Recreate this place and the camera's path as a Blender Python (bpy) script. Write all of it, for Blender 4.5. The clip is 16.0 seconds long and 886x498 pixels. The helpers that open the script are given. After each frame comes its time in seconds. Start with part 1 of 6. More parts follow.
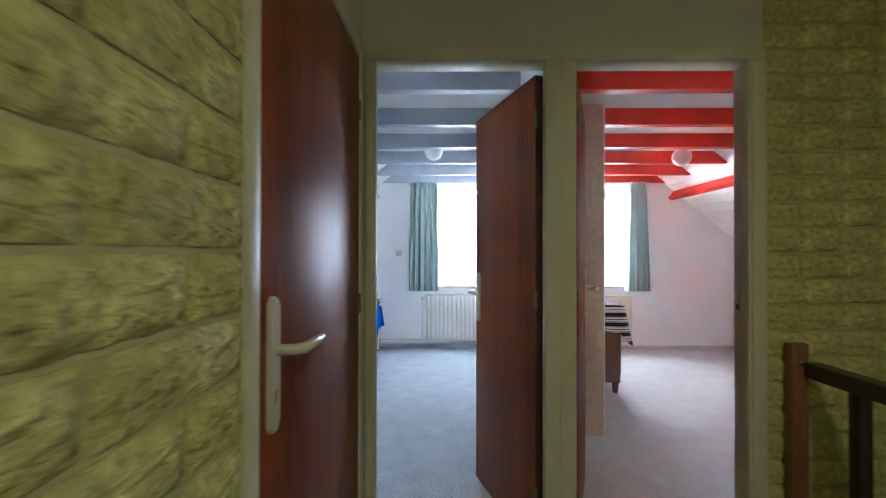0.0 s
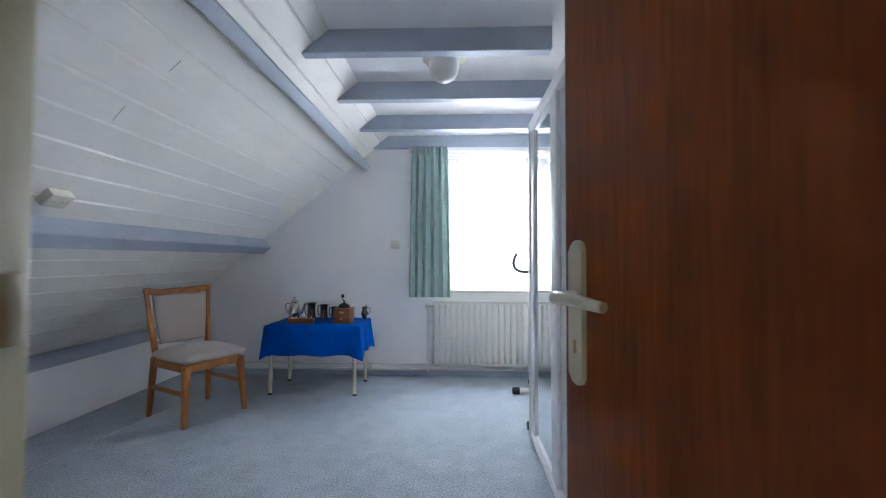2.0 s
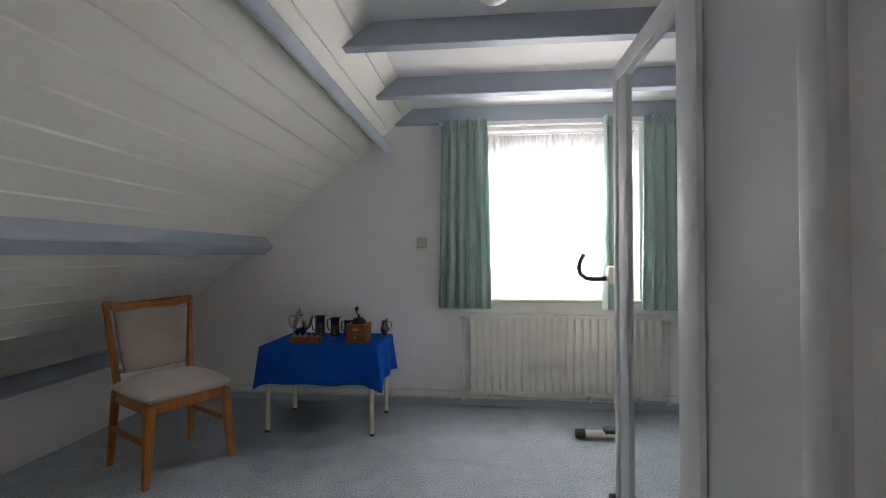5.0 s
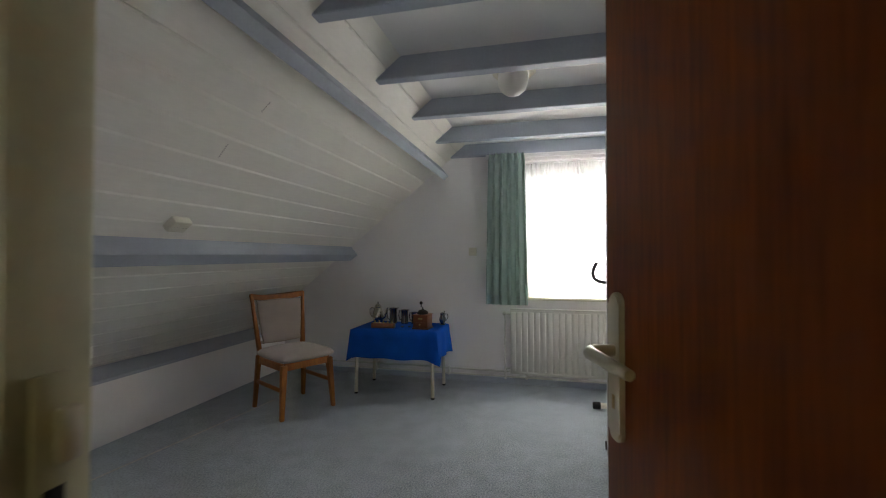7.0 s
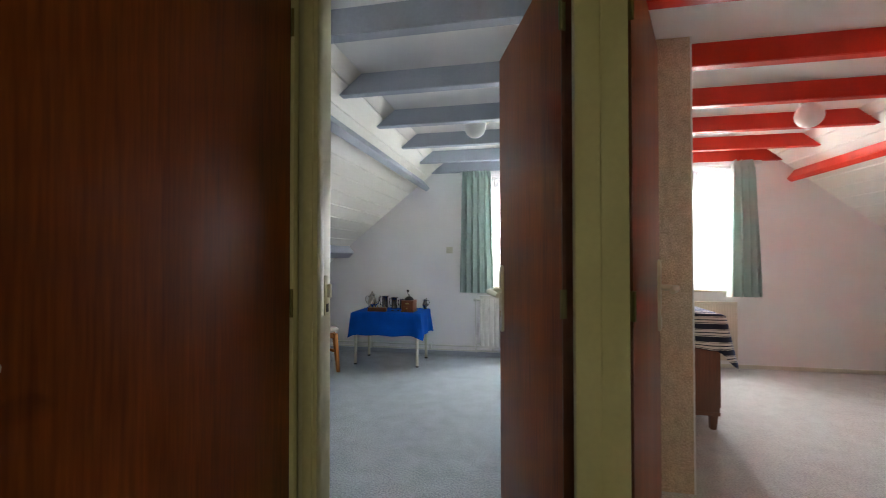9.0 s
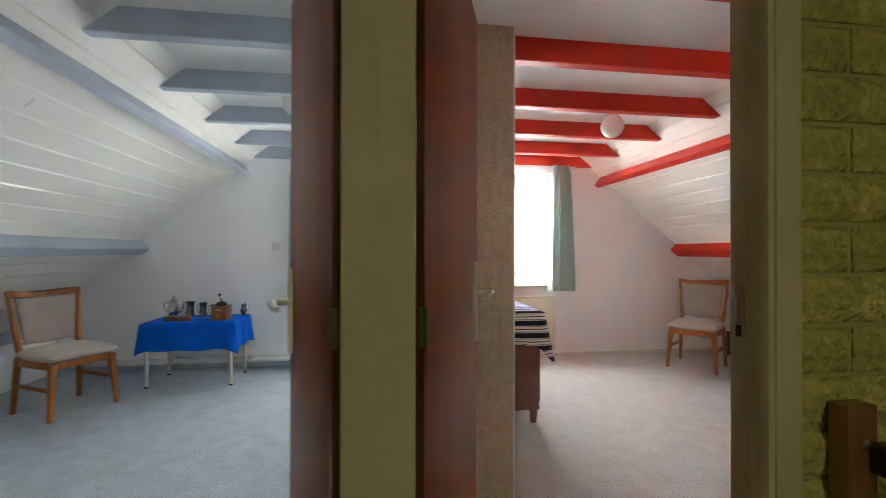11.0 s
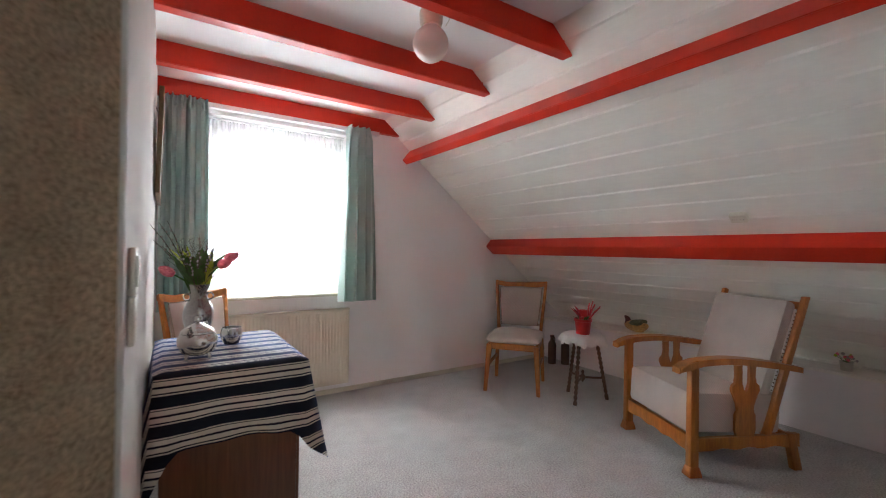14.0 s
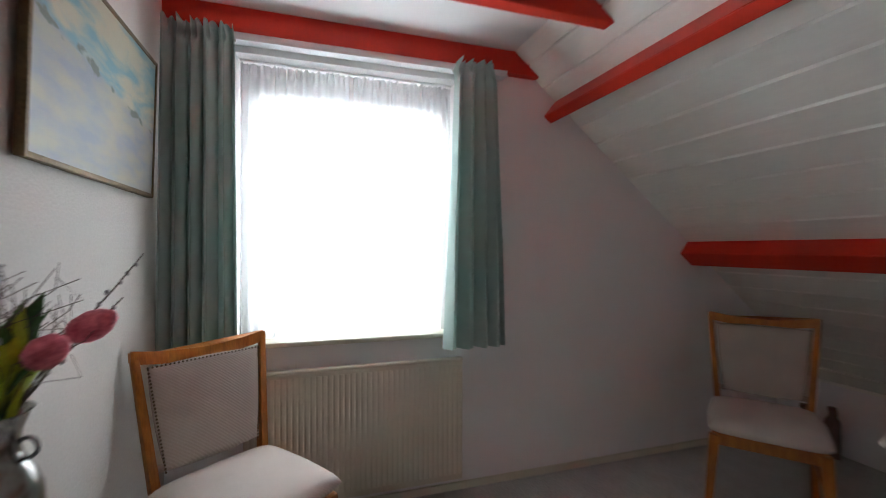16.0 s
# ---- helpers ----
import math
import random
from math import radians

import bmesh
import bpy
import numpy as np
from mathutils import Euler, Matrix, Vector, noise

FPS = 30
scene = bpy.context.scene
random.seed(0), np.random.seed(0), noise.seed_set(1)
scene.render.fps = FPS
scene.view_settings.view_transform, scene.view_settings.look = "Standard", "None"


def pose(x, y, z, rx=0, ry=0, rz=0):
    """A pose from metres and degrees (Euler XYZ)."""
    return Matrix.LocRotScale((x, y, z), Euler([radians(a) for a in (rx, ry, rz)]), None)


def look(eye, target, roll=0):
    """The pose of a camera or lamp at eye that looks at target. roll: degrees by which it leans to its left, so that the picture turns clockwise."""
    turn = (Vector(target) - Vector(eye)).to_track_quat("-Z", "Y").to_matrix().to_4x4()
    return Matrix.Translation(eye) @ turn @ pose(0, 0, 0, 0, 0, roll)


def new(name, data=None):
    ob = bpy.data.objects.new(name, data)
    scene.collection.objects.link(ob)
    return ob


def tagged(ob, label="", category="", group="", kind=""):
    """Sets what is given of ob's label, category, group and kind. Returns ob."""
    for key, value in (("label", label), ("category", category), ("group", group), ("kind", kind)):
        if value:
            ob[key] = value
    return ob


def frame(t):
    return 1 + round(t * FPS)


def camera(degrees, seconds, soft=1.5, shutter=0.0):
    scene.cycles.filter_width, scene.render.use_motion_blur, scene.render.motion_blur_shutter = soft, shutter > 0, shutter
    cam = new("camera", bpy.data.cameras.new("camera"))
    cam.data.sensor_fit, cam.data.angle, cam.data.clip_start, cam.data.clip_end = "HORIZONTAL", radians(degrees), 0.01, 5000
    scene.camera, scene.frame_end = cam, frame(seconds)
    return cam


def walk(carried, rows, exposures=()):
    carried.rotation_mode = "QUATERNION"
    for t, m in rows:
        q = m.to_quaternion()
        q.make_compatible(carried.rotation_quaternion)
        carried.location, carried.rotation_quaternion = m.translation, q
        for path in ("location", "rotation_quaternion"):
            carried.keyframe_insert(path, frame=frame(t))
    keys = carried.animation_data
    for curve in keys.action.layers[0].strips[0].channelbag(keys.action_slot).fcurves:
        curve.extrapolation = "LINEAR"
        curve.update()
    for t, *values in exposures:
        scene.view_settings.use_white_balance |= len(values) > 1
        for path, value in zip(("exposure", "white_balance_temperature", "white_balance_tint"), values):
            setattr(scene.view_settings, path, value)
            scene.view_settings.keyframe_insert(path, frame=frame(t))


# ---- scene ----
cam = camera(92.3, 16.0, soft=1.0, shutter=0.4)
PATH = [
    (0, (0.0879, 0.0201, 1.272), (0.0679, 2.0201, 1.286), 0.1),
    (0.5, (0.0979, 0.5176, 1.237), (0.0736, 2.5176, 1.25), 0.7),
    (1, (0.1005, 0.9876, 1.214), (0.0672, 2.9876, 1.232), 0.6),
    (1.5, (0.0825, 1.3259, 1.192), (0.039, 3.325, 1.214), 0.5),
    (2, (0.037, 1.5877, 1.122), (-0.0289, 3.5859, 1.169), 0.1),
    (2.5, (-0.0051, 1.771, 1.143), (-0.0973, 3.7682, 1.175), 0.2),
    (3, (-0.0466, 1.9597, 1.154), (-0.166, 3.9559, 1.185), 0.1),
    (3.5, (-0.0631, 2.1125, 1.146), (-0.1987, 4.1077, 1.179), -0.1),
    (4, (-0.0725, 2.3042, 1.168), (-0.2273, 4.2983, 1.187), -0.1),
    (4.2, (-0.086, 2.36, 1.158), (-0.242, 4.3541, 1.179), -0.2),
    (5.2, (-0.0873, 2.3723, 1.172), (-0.285, 4.3627, 1.2), -0.1),
    (6.5, (0.0204, 1.8246, 1.213), (-0.3421, 3.7912, 1.246), -0.1),
    (7, (0.1375, 1.5651, 1.225), (-0.3319, 3.5095, 1.255), 0.0),
    (7.5, (0.2233, 1.3133, 1.225), (-0.2845, 3.2472, 1.252), -0.1),
    (8, (0.3031, 1.0328, 1.201), (-0.2023, 2.9671, 1.234), -0.1),
    (8.2, (0.3323, 0.9594, 1.192), (-0.178, 2.8925, 1.228), -0.2),
    (9.25, (0.3678, 0.6105, 1.203), (0.0557, 2.5856, 1.228), 0.0),
    (10.3, (0.4022, 0.7005, 1.222), (0.4504, 2.7006, 1.232), 0.2),
    (10.5, (0.4497, 0.7709, 1.22), (0.5584, 2.7672, 1.229), 0.2),
    (11, (0.5457, 0.9982, 1.213), (0.8302, 2.9778, 1.223), 0.1),
    (11.5, (0.6318, 1.2322, 1.216), (1.0966, 3.1777, 1.22), 0.3),
    (12, (0.7259, 1.4652, 1.225), (1.3967, 3.349, 1.226), 0.7),
    (12.5, (0.8507, 1.6924, 1.214), (1.7023, 3.5025, 1.215), 0.7),
    (13, (0.9684, 1.889, 1.199), (1.9589, 3.6264, 1.198), 0.8),
    (13.5, (1.0972, 2.0665, 1.204), (2.175, 3.7503, 1.2), 0.8),
    (14, (1.23, 2.287, 1.189), (2.328, 3.959, 1.194), 0.8),
    (14.5, (1.385, 2.527, 1.235), (2.466, 4.21, 1.227), 0.6),
    (15, (1.529, 2.859, 1.242), (2.493, 4.612, 1.234), 0.6),
    (15.5, (1.648, 3.188, 1.246), (2.463, 5.014, 1.242), 0.6),
    (16, (1.756, 3.608, 1.254), (2.37, 5.511, 1.253), 0.2),
]
EXPOSURES = [
    (0.0, 1.05, 5480, 13), (1.0, 0.83, 5500, 14), (2.0, 0.57, 5800, 14), (2.7, 0.4, 6100, 17), (4.0, 0.02, 6550, 17), (6.5, -0.43, 7150, 14), (7.5, -0.36, 7200, 13), (8.2, 0.2, 6750, 12),
    (10.3, 0.7, 6550, 10), (11.0, 0.7, 6550, 10), (12.5, 0.48, 6500, 11), (13.5, 0.25, 6350, 10), (14.5, -0.02, 6050, 10), (15.2, -0.24, 5950, 8), (16.0, -0.92, 6050, 7),
]
walk(cam, [(t, look(eye, target, roll)) for t, eye, target, roll in PATH], EXPOSURES)

# world, window light
scene.cycles.max_bounces, scene.cycles.diffuse_bounces, scene.cycles.transmission_bounces = 14, 9, 12
world = bpy.data.worlds.new("sky")
scene.world = world
world.use_nodes = True
_wn = world.node_tree.nodes
_sky = _wn.new("ShaderNodeTexSky")
_sky.sky_type = "NISHITA"
_sky.sun_disc = False
_sky.sun_elevation, _sky.sun_rotation = radians(38), radians(200)
world.node_tree.links.new(_sky.outputs[0], _wn["Background"].inputs[0])
_wn["Background"].inputs[1].default_value = 0.1
sun = new("sun", bpy.data.lights.new("sun", "SUN"))
sun.data.energy, sun.data.angle, sun.data.color = 0.8, radians(12), (1.0, 0.97, 0.92)
sun.matrix_world = look((0, 0, 30), (3, -18, 0))
sky_lamp = new("sky_light", bpy.data.lights.new("sky_light", "AREA"))
sky_lamp.data.shape, sky_lamp.data.size, sky_lamp.data.size_y = "RECTANGLE", 3.4, 3.6
sky_lamp.data.energy, sky_lamp.data.color = 3000.0, (0.95, 0.98, 1.0)
sky_lamp.matrix_world = look((1.3, 7.6, 2.65), (1.3, 3.6, 1.1))
# added warm fill from an unseen spot overhead, to brighten the landing
landing_fill_lamp = new("landing_fill_light", bpy.data.lights.new("landing_fill_light", "AREA"))
landing_fill_lamp.data.shape, landing_fill_lamp.data.size = "DISK", 0.26
landing_fill_lamp.data.energy, landing_fill_lamp.data.color = 6.8, (1.0, 0.93, 0.60)
landing_fill_lamp.matrix_world = look((0.95, -0.75, 2.40), (0.95, -0.75, 0))

# ---- materials ----


def material(name, color, rough=0.6, metal=0.0, var=0.12, scale=6.0, fine=90.0, bump=0.15, dist=0.002, spec=0.5, tint=None, coat=0.0, sheen=0.0, stretch=(1, 1, 1), random_obj=0.0, broad=0.5, gloss_var=0.15):
    """Base colour varied by a broad and a fine noise, fine relief, and roughness that wanders a little."""
    m = bpy.data.materials.new(name)
    m.use_nodes = True
    nt = m.node_tree
    N, L = nt.nodes, nt.links
    b = N["Principled BSDF"]
    b.inputs["Roughness"].default_value, b.inputs["Metallic"].default_value = rough, metal
    b.inputs["Specular IOR Level"].default_value = spec
    b.inputs["Coat Weight"].default_value = coat
    b.inputs["Coat Roughness"].default_value = 0.25
    b.inputs["Sheen Weight"].default_value = sheen
    tc, mp = N.new("ShaderNodeTexCoord"), N.new("ShaderNodeMapping")
    mp.inputs["Scale"].default_value = stretch
    L.new(tc.outputs["Object"], mp.inputs["Vector"])
    big, small = N.new("ShaderNodeTexNoise"), N.new("ShaderNodeTexNoise")
    for n, s, d in ((big, scale, 4), (small, fine, 3)):
        n.inputs["Scale"].default_value, n.inputs["Detail"].default_value = s, d
        L.new(mp.outputs[0], n.inputs["Vector"])
    part_big, half = N.new("ShaderNodeMath"), N.new("ShaderNodeMath")
    part_big.operation, part_big.inputs[1].default_value = "MULTIPLY", broad
    L.new(big.outputs[0], part_big.inputs[0])
    half.operation, half.inputs[1].default_value = "MULTIPLY_ADD", 1 - broad
    L.new(small.outputs[0], half.inputs[0])
    L.new(part_big.outputs[0], half.inputs[2])
    ramp = N.new("ShaderNodeValToRGB")
    dark = [c * (1 - var) for c in color]
    lite = [min(1, c * (1 + var)) for c in (tint or color)]
    ramp.color_ramp.elements[0].position, ramp.color_ramp.elements[1].position = 0.34, 0.66
    ramp.color_ramp.elements[0].color, ramp.color_ramp.elements[1].color = (*dark, 1), (*lite, 1)
    L.new(half.outputs[0], ramp.inputs[0])
    out = ramp.outputs[0]
    if random_obj:
        info, hsv, mr = N.new("ShaderNodeObjectInfo"), N.new("ShaderNodeHueSaturation"), N.new("ShaderNodeMapRange")
        mr.inputs["To Min"].default_value, mr.inputs["To Max"].default_value = 1 - random_obj, 1 + random_obj
        L.new(info.outputs["Random"], mr.inputs["Value"])
        L.new(mr.outputs[0], hsv.inputs["Value"])
        L.new(out, hsv.inputs["Color"])
        out = hsv.outputs[0]
    L.new(out, b.inputs["Base Color"])
    rr = N.new("ShaderNodeMapRange")
    rr.inputs["To Min"].default_value, rr.inputs["To Max"].default_value = max(0.02, rough * (1 - gloss_var)), min(1, rough * (1 + gloss_var))
    L.new(big.outputs[0], rr.inputs["Value"])
    L.new(rr.outputs[0], b.inputs["Roughness"])
    if bump:
        bp = N.new("ShaderNodeBump")
        bp.inputs["Strength"].default_value, bp.inputs["Distance"].default_value = bump, dist
        L.new(small.outputs[0], bp.inputs["Height"])
        L.new(bp.outputs[0], b.inputs["Normal"])
    return m


def wood(name, dark, lite, rough=0.35, coat=0.2, along=(1, 1, 0.06), scale=22.0):
    """Grain stretched along one axis, with pores."""
    m = material(name, dark, rough, 0, 0.1, scale, scale * 7, 0.08, 0.0008, 0.5, lite, coat, 0, along)
    return m


def cloth_stripes(name):
    """Stripes across the cloth, in metres of the cloth's own length (UV v)."""
    m = material(name, (0.5, 0.46, 0.38), 0.85, 0, 0.08, 30, 700, 0.3, 0.0006)
    N, L = m.node_tree.nodes, m.node_tree.links
    uv, sep = N.new("ShaderNodeUVMap"), N.new("ShaderNodeSeparateXYZ")
    L.new(uv.outputs[0], sep.inputs[0])
    mod, div = N.new("ShaderNodeMath"), N.new("ShaderNodeMath")
    mod.operation, div.operation = "FLOORED_MODULO", "DIVIDE"
    mod.inputs[1].default_value = div.inputs[1].default_value = 0.084
    L.new(sep.outputs[1], mod.inputs[0])
    L.new(mod.outputs[0], div.inputs[0])
    r = N.new("ShaderNodeValToRGB")
    r.color_ramp.interpolation = "CONSTANT"
    cream, navy = (0.66, 0.61, 0.52, 1), (0.004, 0.006, 0.020, 1)
    stops = [(0, navy), (0.42, cream), (0.47, navy), (0.52, cream), (0.68, navy), (0.76, cream), (0.92, navy), (0.95, cream)]
    e = r.color_ramp.elements
    e[0].position, e[0].color = stops[0]
    e[1].position, e[1].color = stops[-1]
    for p, c in stops[1:-1]:
        k = e.new(p)
        k.color = c
    L.new(div.outputs[0], r.inputs[0])
    b = N["Principled BSDF"]
    L.new(r.outputs[0], b.inputs["Base Color"])
    # blue-tinted sheen stands in for sky reflected off the cloth's top
    b.inputs["Sheen Weight"].default_value = 0.40
    b.inputs["Sheen Tint"].default_value = (0.25, 0.42, 1.0, 1)
    b.inputs["Sheen Roughness"].default_value = 0.4
    return m


def sheet(name, color, through_part, clear):
    """Thin fabric that lets light through."""
    m = bpy.data.materials.new(name)
    m.use_nodes = True
    N, L = m.node_tree.nodes, m.node_tree.links
    N.remove(N["Principled BSDF"])
    d, t, c = N.new("ShaderNodeBsdfDiffuse"), N.new("ShaderNodeBsdfTranslucent"), N.new("ShaderNodeBsdfTransparent")
    noise_n, tc, ramp = N.new("ShaderNodeTexNoise"), N.new("ShaderNodeTexCoord"), N.new("ShaderNodeValToRGB")
    noise_n.inputs["Scale"].default_value, noise_n.inputs["Detail"].default_value = 260, 2
    L.new(tc.outputs["Object"], noise_n.inputs["Vector"])
    ramp.color_ramp.elements[0].color = (*[v * 0.86 for v in color], 1)
    ramp.color_ramp.elements[1].color = (*[min(1, v * 1.1) for v in color], 1)
    L.new(noise_n.outputs[0], ramp.inputs[0])
    L.new(ramp.outputs[0], d.inputs[0])
    L.new(ramp.outputs[0], t.inputs[0])
    a, b = N.new("ShaderNodeMixShader"), N.new("ShaderNodeMixShader")
    a.inputs[0].default_value, b.inputs[0].default_value = through_part, clear
    L.new(d.outputs[0], a.inputs[1])
    L.new(t.outputs[0], a.inputs[2])
    L.new(a.outputs[0], b.inputs[1])
    L.new(c.outputs[0], b.inputs[2])
    L.new(b.outputs[0], N["Material Output"].inputs[0])
    return m


M_PAPER = material("white_wallpaper", (0.87, 0.85, 0.845), 0.85, 0, 0.03, 2.5, 160, 0.25, 0.0015)
M_PAPER2 = material("woven_wallpaper", (0.655, 0.62, 0.58), 0.85, 0, 0.06, 2.5, 120, 0.6, 0.003)
M_CEIL = material("ceiling_paint", (0.87, 0.865, 0.86), 0.8, 0, 0.02, 2, 120, 0.1, 0.001)
M_BOARD = material("painted_boards", (0.87, 0.845, 0.785), 0.5, 0, 0.03, 3, 60, 0.1, 0.001, stretch=(1, 0.2, 1))
M_GREYBEAM = material("grey_blue_paint", (0.41, 0.455, 0.53), 0.5, 0, 0.05, 4, 70, 0.12, 0.001)
M_REDBEAM = material("red_paint", (0.52, 0.025, 0.008), 0.42, 0, 0.07, 4, 70, 0.12, 0.001, 0.3)
M_TAN = material("fibre_wall_covering", (0.50, 0.38, 0.265), 0.95, 0, 0.34, 30, 190, 1.0, 0.006, 0.2, (0.54, 0.425, 0.315), broad=0.3, stretch=(1, 1, 0.6))
M_CARPET_G = material("blue_grey_carpet", (0.325, 0.375, 0.42), 1.0, 0, 0.36, 8, 110, 1.0, 0.010, 0.1, (0.385, 0.435, 0.48), sheen=0.2, broad=0.2)
M_CARPET_R = material("grey_carpet", (0.455, 0.44, 0.425), 1.0, 0, 0.28, 8, 110, 1.0, 0.009, 0.1, (0.515, 0.50, 0.485), sheen=0.2, broad=0.2)
M_HALLFRAME = material("cream_gloss_paint", (0.61, 0.59, 0.41), 0.5, 0, 0.05, 4, 60, 0.08, 0.001, 0.3)
M_HINGE = material("hinge_under_paint", (0.16, 0.14, 0.055), 0.45, 0.2, 0.2, 14, 120, 0.2)
M_HALLWALL = material("hall_plaster", (0.60, 0.58, 0.46), 0.8, 0, 0.04, 3, 90, 0.2, 0.002)
M_BRICK = material("painted_split_block", (0.47, 0.45, 0.135), 0.8, 0, 0.24, 9, 46, 1.0, 0.024, 0.25, (0.63, 0.60, 0.23), random_obj=0.07)
M_MORTAR = material("painted_mortar", (0.50, 0.47, 0.22), 0.85, 0, 0.1, 9, 120, 0.6, 0.003, 0.3)
M_DOOR = material("mahogany_veneer", (0.18, 0.037, 0.005), 0.42, 0, 0.26, 10, 110, 0.03, 0.0006, 0.18, (0.235, 0.055, 0.008), stretch=(1, 1, 0.05), gloss_var=0.03)
M_DOOREDGE = wood("door_edge_wood", (0.09, 0.024, 0.010), (0.14, 0.040, 0.016), 0.4, 0.1, (1, 1, 0.05), 30)
M_OAK = wood("honey_wood", (0.30, 0.088, 0.008), (0.44, 0.150, 0.016), 0.42, 0.05, (1, 1, 0.08), 26)
M_REDWOOD = wood("red_brown_box_wood", (0.19, 0.052, 0.012), (0.27, 0.082, 0.020), 0.4, 0.1, (1, 1, 0.08), 30)
M_CAB = wood("brown_cabinet_wood", (0.13, 0.046, 0.018), (0.185, 0.066, 0.026), 0.4, 0.2, (1, 1, 0.06), 18)
M_TWIST = wood("dark_turned_wood", (0.09, 0.042, 0.022), (0.14, 0.065, 0.035), 0.4, 0.2, (1, 1, 0.2), 30)
M_RAIL = wood("black_stained_wood", (0.018, 0.012, 0.010), (0.03, 0.02, 0.015), 0.4, 0.3, (1, 1, 0.06), 18)
M_NEWEL = wood("red_brown_newel", (0.19, 0.080, 0.025), (0.26, 0.12, 0.036), 0.45, 0.2, (1, 1, 0.06), 18)
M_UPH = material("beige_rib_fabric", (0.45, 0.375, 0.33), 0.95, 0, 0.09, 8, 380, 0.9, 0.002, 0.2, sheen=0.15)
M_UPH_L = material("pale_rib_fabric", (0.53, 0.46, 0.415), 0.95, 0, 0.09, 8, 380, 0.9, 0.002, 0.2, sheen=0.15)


def ribs(m):
    """Fine diagonal ribs woven into a fabric: a little colour and relief."""
    N, L = m.node_tree.nodes, m.node_tree.links
    b = N["Principled BSDF"]
    tc, wv, mr, hsv = N.new("ShaderNodeTexCoord"), N.new("ShaderNodeTexWave"), N.new("ShaderNodeMapRange"), N.new("ShaderNodeHueSaturation")
    wv.bands_direction = "DIAGONAL"
    wv.inputs["Scale"].default_value, wv.inputs["Distortion"].default_value, wv.inputs["Detail Scale"].default_value = 46, 1.2, 3
    L.new(tc.outputs["Object"], wv.inputs["Vector"])
    mr.inputs["To Min"].default_value, mr.inputs["To Max"].default_value = 0.94, 1.04
    L.new(wv.outputs["Fac"], mr.inputs["Value"])
    L.new(mr.outputs[0], hsv.inputs["Value"])
    L.new(b.inputs["Base Color"].links[0].from_socket, hsv.inputs["Color"])
    L.new(hsv.outputs[0], b.inputs["Base Color"])
    bp = N.new("ShaderNodeBump")
    bp.inputs["Strength"].default_value, bp.inputs["Distance"].default_value = 0.5, 0.0015
    L.new(wv.outputs["Fac"], bp.inputs["Height"])
    L.new(bp.outputs[0], b.inputs["Normal"])


ribs(M_UPH)
ribs(M_UPH_L)
M_STUD = material("dark_brass_studs", (0.16, 0.12, 0.08), 0.35, 0.9, 0.1, 20, 200, 0.05)
M_ENAMEL = material("radiator_enamel", (0.72, 0.71, 0.66), 0.38, 0, 0.02, 3, 80, 0.05)
M_ENAMEL_B = material("beige_radiator_enamel", (0.70, 0.635, 0.52), 0.4, 0, 0.03, 3, 80, 0.05)
M_WHITE = material("white_lacquer", (0.76, 0.76, 0.76), 0.55, 0, 0.02, 3, 80, 0.05, 0.002, 0.35)
M_CREAM = material("cream_plastic", (0.68, 0.65, 0.54), 0.4, 0, 0.03, 8, 90, 0.04)
M_HANDLE = material("cream_handle_enamel", (0.62, 0.58, 0.45), 0.3, 0.0, 0.03, 8, 90, 0.04, coat=0.3)
M_METAL = material("brushed_aluminium", (0.62, 0.60, 0.56), 0.3, 1.0, 0.05, 12, 200, 0.05)
M_BRASS = material("old_brass", (0.50, 0.36, 0.16), 0.35, 1.0, 0.12, 14, 160, 0.08)
M_STEEL = material("zinc_steel", (0.45, 0.45, 0.44), 0.4, 1.0, 0.1, 14, 160, 0.08)
M_PEWTER = material("pewter", (0.27, 0.265, 0.26), 0.24, 1.0, 0.22, 10, 120, 0.12)
M_POLISHED = material("polished_pewter", (0.40, 0.39, 0.375), 0.21, 1.0, 0.22, 9, 120, 0.06)
M_SILVER = material("bright_pewter", (0.62, 0.60, 0.56), 0.2, 1.0, 0.2, 9, 120, 0.06)
M_BLUE = material("royal_blue_cloth", (0.002, 0.080, 0.42), 0.9, 0, 0.16, 9, 600, 0.5, 0.0008, 0.08)
M_STRIPE = cloth_stripes("striped_cloth")
M_CURTAIN = sheet("green_curtain", (0.51, 0.62, 0.585), 0.22, 0.0)
M_NET = sheet("net_curtain", (0.88, 0.88, 0.88), 0.5, 0.27)
M_GLOBE = material("opal_glass", (0.84, 0.83, 0.79), 0.32, 0, 0.01, 3, 40, 0.0)
M_RED = material("red_glaze", (0.55, 0.015, 0.015), 0.3, 0, 0.08, 12, 90, 0.05, coat=0.3)
M_REDLEAF = material("red_leaf", (0.42, 0.012, 0.02), 0.5, 0, 0.25, 30, 120, 0.2)
M_WINE = material("wine_red_leaf", (0.07, 0.012, 0.016), 0.5, 0, 0.25, 30, 120, 0.2)
M_GREEN = material("leaf_green", (0.065, 0.15, 0.024), 0.5, 0, 0.25, 30, 120, 0.2)
M_YGREEN = material("yellow_green_leaf", (0.45, 0.52, 0.03), 0.5, 0, 0.2, 30, 120, 0.2)
M_PINK = material("pink_petal", (0.74, 0.10, 0.17), 0.5, 0, 0.2, 40, 160, 0.2, tint=(0.80, 0.22, 0.27))
M_TWIG = material("dry_twig", (0.11, 0.075, 0.06), 0.8, 0, 0.25, 60, 200, 0.3)
M_BUD = material("grey_catkin", (0.42, 0.38, 0.38), 0.9, 0, 0.3, 60, 200, 0.4)
